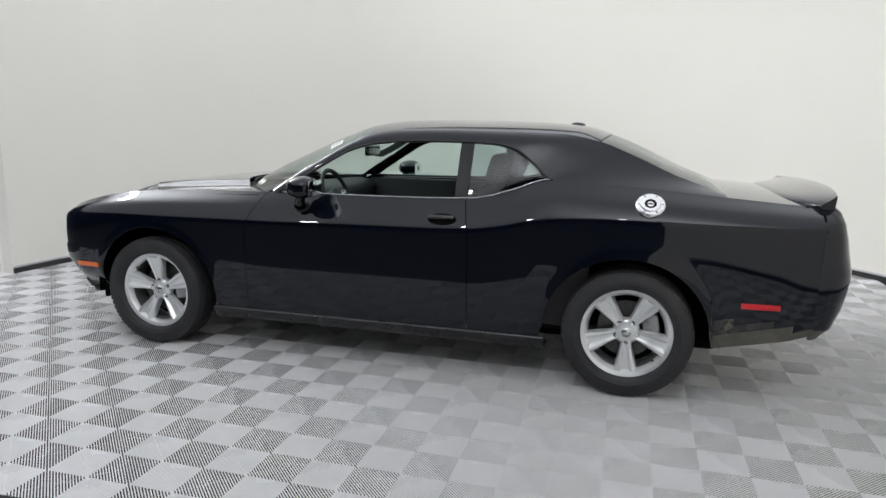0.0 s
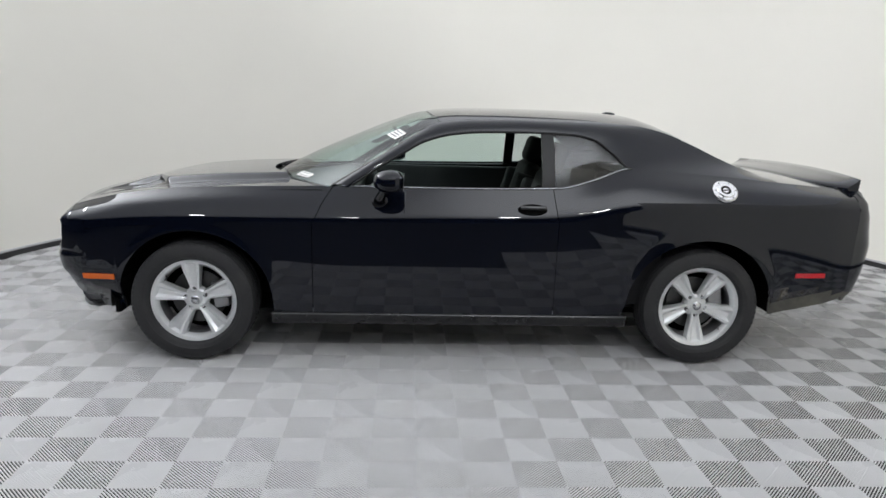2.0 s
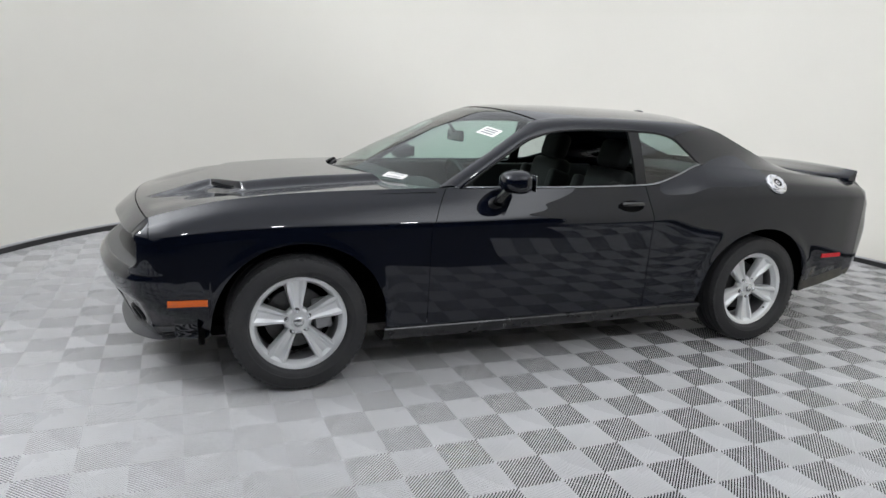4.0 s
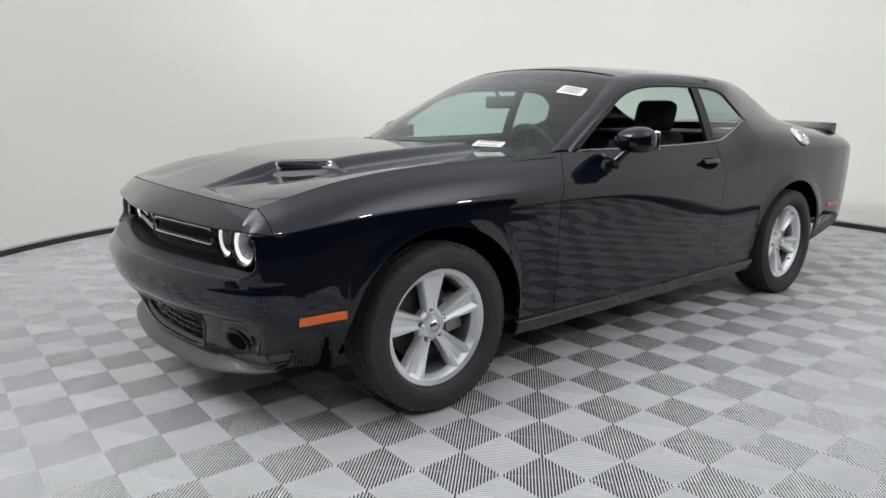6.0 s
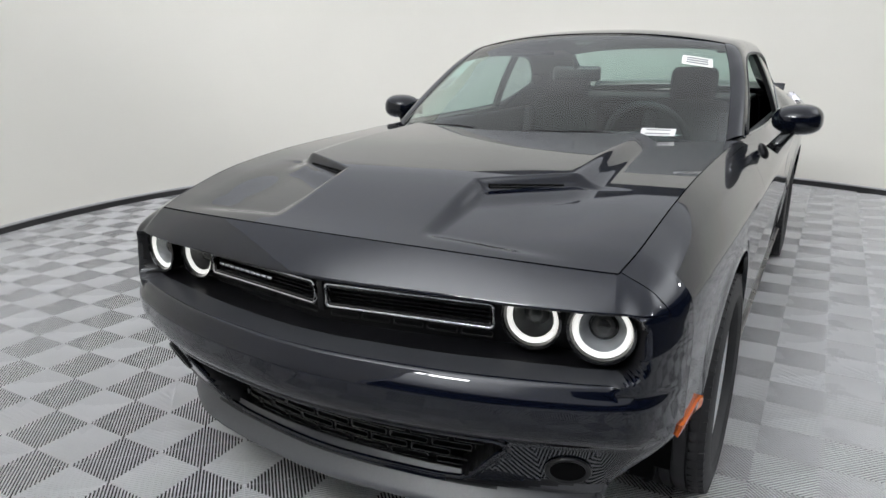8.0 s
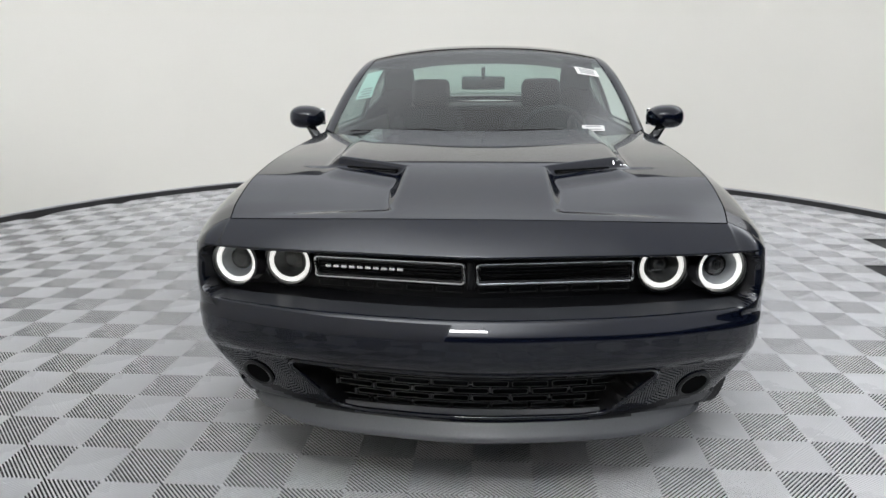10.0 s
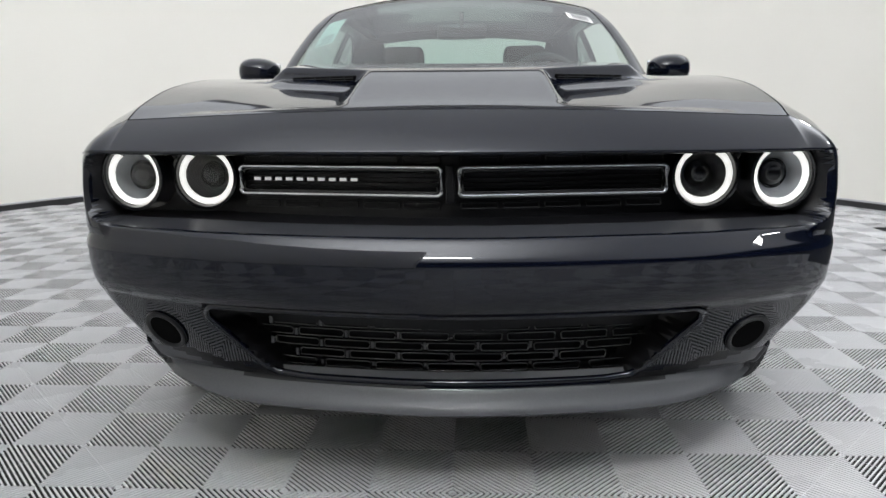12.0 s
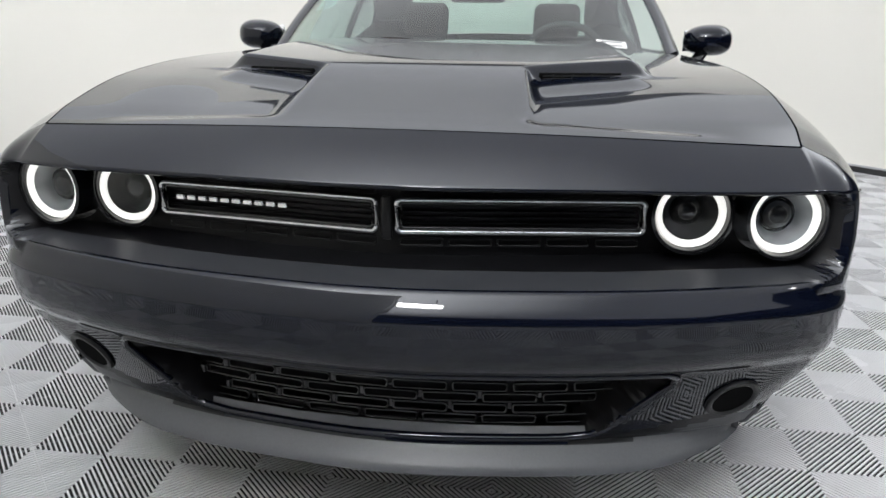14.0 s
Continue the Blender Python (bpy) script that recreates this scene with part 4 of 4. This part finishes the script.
for u in np.linspace(-1, 1, 45):
    y = 0.748 * u
    a = abs(u)
    xf_, xb_ = 2.21 + 0.15 * a ** 4, 2.50 - 0.07 * a ** 2.5
    zd = float(EDGE_Z(2.3)) + 0.028 * (1 - (y / 0.74) ** 2)
    zt = zd + 0.085 - 0.022 * a ** 2
    prof = []
    for k, h in ((0.0, 0.004), (0.04, 0.010), (0.15, 0.016), (0.45, 0.027), (0.75, 0.040), (0.96, 0.052), (1.0, 0.050), (1.0, 0.040), (0.97, 0.02), (0.94, -0.01), (0.5, -0.01), (0.02, -0.01)):
        hh = h * (1 + 0.15 * a ** 2) if h > 0 else h
        prof.append((xf_ + (xb_ - xf_) * k, y, zd + hh))
    prof.append(prof[0])
    SP.append(prof)
SP = np.array(SP)
n, m_, _ = SP.shape
F = grid_faces(n, m_) + [tuple(range(m_ - 1)), tuple((n - 1) * m_ + j for j in range(m_ - 1))]
link_mesh("boot_spoiler", SP.reshape(-1, 3), F, PAINT, car, "low black boot spoiler", angle=35, outward=(2.3, 0, 1.08))
V, F = lathe([(0.0, 0.014), (0.25, 0.013), (0.7, 0.010), (1.0, 0.0)], Matrix.Translation((1.09, 0, 1.436)) @ Matrix.Diagonal((0.055, 0.03, 1.6, 1)), 28)
link_mesh("roof_aerial", V, F, GLOSSB, car, "small black roof aerial")

# ---- bonnet scoops, cowl, wipers ----
for s in (-1, 1):
    sm = Matrix.Translation((-1.783, s * 0.359, 0.963)) @ Matrix.Rotation(radians(-26.4 * s), 4, "Z") @ Matrix.Rotation(radians(-8), 4, "Y")
    # solid black block in the step, stands for the shade inside the mouth
    sc = part("bonnet_scoop", moved(rbox((0.022, 0.215, 0.017), (0.004, 0, 0.006), 0.003), sm), VOID, bonnet, "black block for the shaded forward-facing bonnet scoop mouth")
    for k in range(2):
        part("slat", moved(rbox((0.006, 0.205, 0.0018), (-0.0065, 0, 0.003 + 0.0055 * k), 0.0008, seg=1), sm), MATT, sc)
    for k in range(4):
        part("rib", moved(rbox((0.006, 0.003, 0.014), (-0.0065, -0.075 + 0.05 * k, 0.006), 0.0008, seg=1), sm), MATT, sc)
u = np.linspace(-1, 1, 50)
C = np.stack([np.stack([screen_base_x(u * 0.74) + o, u * 0.745, 1.010 + 0.022 * (1 - np.abs(u) ** 2.2) + h], 1) for o, h in ((-0.10, -0.03), (-0.05, -0.022), (-0.02, -0.012), (0.02, -0.012))], 0)
grid_part("cowl", C, SATIN, car, "black plastic cowl below the windscreen", solid=0.004)


def screen_pt(k, u, out=0.004):
    t = (4 / 12) * k
    x1, y1, z1 = (float(f(t)) for f in rail_in)
    fx = -0.075 - 0.325 * (1 - k) ** 1.15
    fz = 0.024 * (1 - k) + 0.054 * k + 0.026 * 4 * k * (1 - k)
    w = 1 - abs(u) ** 2.2
    return Vector((x1 + fx * w - out * 0.42, u * (y1 + 0.004), z1 - 0.004 + fz * w + out * 0.9))


for pts in ([(0.0, -0.62), (0.028, -0.40), (0.024, -0.15), (0.005, 0.02)], [(0.0, 0.10), (0.03, 0.35), (0.028, 0.62), (0.012, 0.84)]):
    V, F = tube([screen_pt(k, u_, 0.012) for k, u_ in pts], 0.003, 6)
    w = link_mesh("wiper", V, F, SATIN, car, "black wiper resting at the foot of the windscreen")
    V, F = tube([screen_pt(pts[0][0] - 0.02, pts[0][1], 0.006), screen_pt(0.015, (pts[0][1] + pts[1][1]) / 2, 0.018), screen_pt(pts[1][0], pts[1][1], 0.014)], 0.0045, 6)
    link_mesh("arm", V, F, SATIN, w)


def screen_sticker(k, u_, dk, du, label, bars):
    G = np.array([[screen_pt(k + dk * (a - 0.5), u_ + du * (b - 0.5), 0.003) for b in np.linspace(0, 1, 5)] for a in np.linspace(0, 1, 3)])
    st = grid_part("sticker", G, PAPER, windscreen, label, solid=0.0008)
    for r in range(bars):
        a = 0.25 + 0.5 * r / max(1, bars - 1)
        G = np.array([[screen_pt(k + dk * (a + o - 0.5), u_ + du * (b - 0.5), 0.0045) for b in np.linspace(0.15, 0.85, 4)] for o in (-0.06, 0.06)])
        grid_part("print_bar", G, INK, st, solid=0.0005)


screen_sticker(0.70, -0.81, 0.10, 0.18, "white paper sticker with grey print", 3)
screen_sticker(0.055, -0.70, 0.05, 0.15, "small white paper label", 2)
G = np.array([[screen_pt(0.40 + 0.37 * a, 0.80 + 0.135 * b + 0.03 * a, -0.006) for b in np.linspace(0, 1, 5)] for a in np.linspace(0, 1, 7)])
paper = grid_part("sticker", G, PAPER_G, windscreen, "pale green paper sheet inside the windscreen", solid=0.0008)
for k in range(4):
    a = 0.06 + 0.09 * k
    G = np.array([[screen_pt(0.40 + 0.37 * (a + o), 0.80 + 0.135 * b + 0.03 * a, -0.0045) for b in np.linspace(0.12, 0.85 - 0.12 * (k % 2), 4)] for o in (-0.022, 0.022)])
    grid_part("print_bar", G, INK, paper, solid=0.0005)

# ---- cabin ----
part("underbody", rbox((3.9, 1.2, 0.06), (0.0, 0, 0.245), 0.02), VOID, car)
part("cabin_floor", rbox((2.3, 1.5, 0.04), (0.25, 0, 0.32), 0.01), CLOTH, car)
for s in (-1, 1):
    part("door_card", rbox((1.9, 0.05, 0.66), (0.30, s * 0.785, 0.665), 0.02), TRIM, car)
    part("armrest", rbox((0.55, 0.05, 0.05), (0.10, s * 0.745, 0.74), 0.018, seg=3), TRIM, car)
dash = []
for u_ in np.linspace(-1, 1, 25):
    y = 0.75 * u_
    hump = 0.035 * math.exp(-((y + 0.37) / 0.17) ** 2)
    dash.append([(-1.06 + 0.32 * u_ * u_, y, 0.985), (-0.85 + 0.1 * u_ * u_, y, 0.995 + hump * 0.4), (-0.66, y, 0.985 + hump), (-0.60, y, 0.965 + hump), (-0.585, y, 0.92), (-0.62, y, 0.78), (-0.66, y, 0.45)])
grid_part("dashboard", np.array(dash), TRIM, car, solid=0.0, angle=60)
part("centre_console", rbox((0.9, 0.22, 0.30), (-0.12, 0, 0.48), 0.03, seg=3), TRIM, car)
wm = facing((-0.425, -0.375, 0.955), (0.93, 0, 0.36))
V, F = tube([wm @ Vector((0.178 * math.cos(a), 0.178 * math.sin(a), 0)) for a in np.linspace(0, 2 * math.pi, 40, endpoint=False)], 0.0145, 10, True)
sw = link_mesh("steering_wheel", V, F, TRIM, car, "black three-spoke steering wheel")
V, F = lathe([(0.0, 0.02), (0.05, 0.018), (0.065, 0.0), (0.05, -0.03), (0.03, -0.15)], wm, 24)
link_mesh("boss", V, F, TRIM, sw)
for a in (8, 172, 270):
    part("spoke", moved(rbox((0.12, 0.035, 0.014), (0.115, 0, 0), 0.005), wm @ Matrix.Rotation(radians(a), 4, "Z")), BRUSHED if a != 270 else TRIM, sw)


def seat(x, y, rear=False):
    back = Matrix.Translation((x + 0.18, y, 0.50)) @ Matrix.Rotation(radians(17), 4, "Y")
    b = part("seat", merge(rbox((0.50, 0.50, 0.16), (x - 0.08, y, 0.50), 0.05, seg=4), rbox((0.10, 0.50, 0.14), (x - 0.28, y, 0.51), 0.05, seg=3)), CLOTH, car, "black cloth bucket seat")
    part("backrest", moved(merge(rbox((0.13, 0.46, 0.62), (0.02, 0, 0.30), 0.05, seg=4, taper=0.92), rbox((0.17, 0.07, 0.50), (-0.015, 0.21, 0.27), 0.03, seg=3), rbox((0.17, 0.07, 0.50), (-0.015, -0.21, 0.27), 0.03, seg=3)), back), CLOTH, b)
    part("headrest", moved(rbox((0.11, 0.26, 0.19), (0.005, 0, 0.70), 0.045, seg=4), back), CLOTH, b)
    for o in (-0.06, 0.06):
        part("post", moved(rbox((0.012, 0.012, 0.08), (0.015, o, 0.61), 0.003), back), CHROME, b)


seat(0.27, -0.375)
seat(0.27, 0.375)
part("rear_seat", merge(rbox((0.14, 1.15, 0.62), (1.20, 0, 0.70), 0.05, seg=3, rot=Matrix.Rotation(radians(14), 4, "Y")), rbox((0.50, 1.15, 0.16), (0.95, 0, 0.48), 0.05, seg=3)), CLOTH, car)
part("parcel_shelf", rbox((0.68, 1.20, 0.03), (1.56, 0, 1.045), 0.01), TRIM, car)
part("bulkhead", rbox((0.03, 1.3, 0.7), (1.30, 0, 0.70), 0.01), VOID, car)
rv = part("rear_view_mirror", moved(rbox((0.03, 0.235, 0.070), (0, 0, 0), 0.014, seg=3), Matrix.Translation((-0.32, 0.0, 1.245))), GLOSSB, car)
V, F = tube([(-0.33, 0, 1.27), (-0.37, 0, 1.325)], 0.010, 8)
link_mesh("mount", V, F, TRIM, rv)
for s in (-1, 1):
    part("headliner_edge", rbox((0.9, 0.05, 0.02), (0.45, s * 0.60, 1.345), 0.008), TRIM, car)

# ---- wheels ----
def wheel(xw, s, turn):
    """Wheel with its face towards s*y; local z is the axle, pointing outwards."""
    axis = Matrix.Translation((xw, s * 0.803, WHEELZ)) @ Matrix.Rotation(-s * math.pi / 2, 4, "X") @ Matrix.Diagonal((WHEELK, WHEELK, WHEELK, 1))
    prof = [(0.211, 0.040), (0.214, 0.055), (0.228, 0.075), (0.247, 0.083), (0.2515, 0.080), (0.2525, 0.072), (0.236, 0.062)]
    V, F = lathe(prof, axis, 72)
    w = link_mesh("wheel", V, F, ALLOY, car, "silver five-spoke alloy wheel with black tyre", angle=30)
    V, F = lathe([(0.236, -0.11), (0.246, -0.10), (0.222, -0.085), (0.205, 0.0), (0.2112, 0.0405)], axis, 72)
    link_mesh("barrel", V, F, RIMIN, w, angle=30)
    ty = [(0.236, -0.104), (0.252, -0.113), (0.290, -0.117), (0.325, -0.113), (0.346, -0.104), (0.3555, -0.090), (0.3555, -0.066), (0.348, -0.064), (0.348, -0.058), (0.357, -0.056), (0.358, -0.022), (0.349, -0.020), (0.349, -0.012), (0.358, -0.010),
          (0.358, 0.014), (0.349, 0.016), (0.349, 0.024), (0.358, 0.026), (0.3565, 0.058), (0.348, 0.060), (0.348, 0.066), (0.3555, 0.069), (0.3545, 0.090), (0.346, 0.104), (0.338, 0.1095), (0.336, 0.1085), (0.325, 0.113), (0.300, 0.1175), (0.284, 0.1175), (0.282, 0.1150), (0.272, 0.1140), (0.262, 0.108), (0.256, 0.098), (0.250, 0.082), (0.236, 0.07)]
    V, F = lathe(ty, axis, 96)
    link_mesh("tyre", V, F, RUBBER, w, "black road tyre", angle=28)
    # tread blocks on the shoulder
    V, F = [], []
    for k in range(66):
        a0, a1 = 2 * math.pi * k / 66, 2 * math.pi * (k + 0.72) / 66
        for h0, h1, r0, r1 in ((0.066, 0.1085, 0.3605, 0.3465), (-0.1085, -0.066, 0.3465, 0.3605)):
            b = len(V)
            for a in (a0, a1):
                for r, h in ((r0 - 0.014, h0), (r0 - 0.002, h0), (r1 + 0.0035, h1), (r1 - 0.012, h1)):
                    V.append(axis @ Vector((r * math.cos(a), r * math.sin(a), h)))
            F += [(b, b + 1, b + 2, b + 3), (b + 4, b + 5, b + 6, b + 7), (b + 1, b + 5, b + 6, b + 2), (b, b + 4, b + 5, b + 1), (b + 2, b + 6, b + 7, b + 3)]
    tagged(link_mesh("tread", V, F, RUBBER, w, smooth=False), kind="stuff")
    # brake disc, hub and back plate
    V, F = lathe([(0.0, 0.0), (0.06, 0.005), (0.07, -0.03), (0.162, -0.03), (0.164, -0.05), (0.0, -0.05)], axis, 48)
    link_mesh("brake_disc", V, F, DARKMETAL, w, angle=30)
    V, F = lathe([(0.0, -0.09), (0.21, -0.09)], axis, 32)
    link_mesh("back_plate", V, F, VOID, w)
    cal = rbox((0.09, 0.16, 0.06), (0.135, 0.0, -0.02), 0.012)
    bmesh.ops.transform(cal, matrix=axis @ Matrix.Rotation(0.15 if s < 0 else math.pi - 0.15, 4, "Z"), verts=cal.verts)
    part("brake_caliper", cal, RIMIN, w)
    # hub
    V, F = lathe([(0.0, 0.058), (0.020, 0.058), (0.029, 0.056), (0.031, 0.050), (0.036, 0.049), (0.039, 0.043), (0.052, 0.042), (0.066, 0.036), (0.074, 0.022), (0.075, 0.0)], axis, 48)
    link_mesh("hub", V, F, ALLOY, w, angle=40)
    V, F = lathe([(0.0, 0.0660), (0.012, 0.0650), (0.022, 0.0615), (0.027, 0.057)], axis, 32)
    link_mesh("centre_cap", V, F, BRUSHED, w, "small round centre cap with a plain raised shape")
    b = rbox((0.018, 0.007, 0.003), (0, 0, 0.0665), 0.001)
    bmesh.ops.transform(b, matrix=axis, verts=b.verts)
    part("cap_badge", b, CHROME, w)
    for k in range(5):
        a = radians(turn + 72 * k)
        m = axis @ Matrix.Rotation(a, 4, "Z")
        # spoke: two raised shoulders with a shallow valley between them, dished towards the hub
        n, pts = 16, []
        for i in range(n):
            u = i / (n - 1)
            r = 0.045 + (0.237 - 0.045) * u
            wd = 0.026 + 0.030 * smooth(0.0, 1.0, u)
            h = 0.040 + 0.036 * float(u) ** 1.25
            val = 0.005 + 0.010 * float(smooth(0.1, 0.6, u))
            sec = [(-1.12, -0.042), (-1.05, -0.010), (-0.92, 0.0), (-0.62, 0.001), (-0.30, -val), (0.0, -val * 1.1), (0.30, -val), (0.62, 0.001), (0.92, 0.0), (1.05, -0.010), (1.12, -0.042)]
            pts.append([(r, q * wd, h + dz) for q, dz in sec])
        G = np.array(pts)
        V = [m @ Vector(p) for p in G.reshape(-1, 3)]
        link_mesh("spoke", V, grid_faces(n, len(sec)), ALLOY, w, angle=32)
        am = axis @ Matrix.Rotation(a + radians(4), 4, "Z") @ Matrix.Translation((0.058, 0, 0))
        V, F = lathe([(0.0, 0.056), (0.007, 0.056), (0.0095, 0.053), (0.0098, 0.036)], am, 6)
        link_mesh("lug_nut", V, F, CHROME, w, smooth=False)
        V, F = lathe([(0.0098, 0.0395), (0.0145, 0.0415), (0.0155, 0.0380)], am, 16)
        link_mesh("nut_seat", V, F, DARKMETAL, w)
    vm = axis @ Matrix.Rotation(radians(turn + 36 + (8 if s < 0 else -8)), 4, "Z")
    V, F = tube([vm @ Vector((0.214, 0, 0.055)), vm @ Vector((0.200, 0, 0.075))], 0.004, 8)
    link_mesh("valve", V, F, RUBBER, w)
    return w


wheel(XF, -1, 94)
wheel(XR, -1, -88)
wheel(XF, 1, 20)
wheel(XR, 1, 40)

# ---- floor ----
floor = tagged(part("floor", rbox((30.4, 30.4, 0.1), (0, -3, -0.064), 0), SUBF, None, smooth=False), "floor of grey ribbed plastic tiles laid as a chequerboard", "floor", kind="structure")
SQ, RIBS = 0.2017, 13


def tile_mesh():
    """A 0.4 m tile of four squares; the diagonal ribs turn from square to square, with a seam bar across them."""
    V, F = [], []

    def quad(pts, z):
        b = len(V)
        V.extend([(p[0], p[1], z) for p in pts])
        F.append((b, b + 1, b + 2, b + 3))

    p = SQ / RIBS
    TOPW, FOOT, SLOPE, DEEP = 0.34 * p, 0.42 * p, -0.0012, -0.0042
    for qx in (0, 1):
        for qy in (0, 1):
            flip = (qx + qy) % 2 == 0
            ox, oy = (qx - 1) * SQ, (qy - 1) * SQ

            def tr(a, b):
                return (ox + (SQ - a if flip else a), oy + b)

            def line(c, half):
                c = min(max(c, 0.0), SQ)
                return [tr(c, 0), tr(0, c)] if half == 0 else [tr(SQ, c), tr(c, SQ)]

            for half in (0, 1):
                for k in range(RIBS):
                    mid = (k + 0.5) * p
                    section = ((mid - FOOT / 2, DEEP), (mid - FOOT / 2, SLOPE), (mid - TOPW / 2, 0.0), (mid + TOPW / 2, 0.0), (mid + FOOT / 2, SLOPE), (mid + FOOT / 2, DEEP))
                    b = len(V)
                    for c, z in section:
                        V.extend([(a[0], a[1], z) for a in line(c, half)])
                    F.extend([(b + 2 * n, b + 2 * n + 1, b + 2 * n + 3, b + 2 * n + 2) for n in range(5)])
            w = 0.0011
            quad([tr(w, 0), tr(SQ, SQ - w), tr(SQ - w, SQ), tr(0, w)], -0.0004)
    me = bpy.data.meshes.new("tile")
    me.from_pydata(V, [], F)
    bm = bmesh.new()
    bm.from_mesh(me)
    for f in bm.faces:
        if abs(f.normal.z) > 0.5 and f.normal.z < 0:
            f.normal_flip()
    bm.to_mesh(me)
    bm.free()
    me.materials.append(TILEM)
    return me, V, F


TILE, TV, TF = tile_mesh()
spots = []
for i in range(-16, 14):
    for j in range(-16, 14):
        x, y = -0.0116 + 2 * SQ * i, 2 * SQ * j
        r = math.hypot(x - CX, y - CY)
        if r < RW + 0.1 or (y < 0.5 and x < 3.4 and math.hypot(x - 0.2, y - 0.2) < 6.1):
            if not (r > RW - 0.15 and (x > 2.6 or y > 0.6)) or r < RW + 0.25:
                if x > -4.7 and y > -2.68 - 0.62 * max(0.0, x - 0.45):
                    spots.append((x, y))
near = sorted(spots, key=lambda q: (q[0] + 0.9) ** 2 / 3.6 + (q[1] + 1.3) ** 2 / 3.0)[:300]
chosen = set(near)
for x, y in near:
    t = new("tile", TILE)
    t.parent = floor
    t.location = (x, y, 0)
restV, restF = [], []
for x, y in spots:
    if (x, y) not in chosen:
        b = len(restV)
        restV += [(v[0] + x, v[1] + y, v[2]) for v in TV]
        restF += [tuple(q + b for q in f) for f in TF]
me = bpy.data.meshes.new("tiles")
me.from_pydata(restV, [], restF)
me.materials.append(TILEM)
far = new("tiles", me)
far.parent = floor
tagged(far, "further grey ribbed floor tiles", kind="stuff")
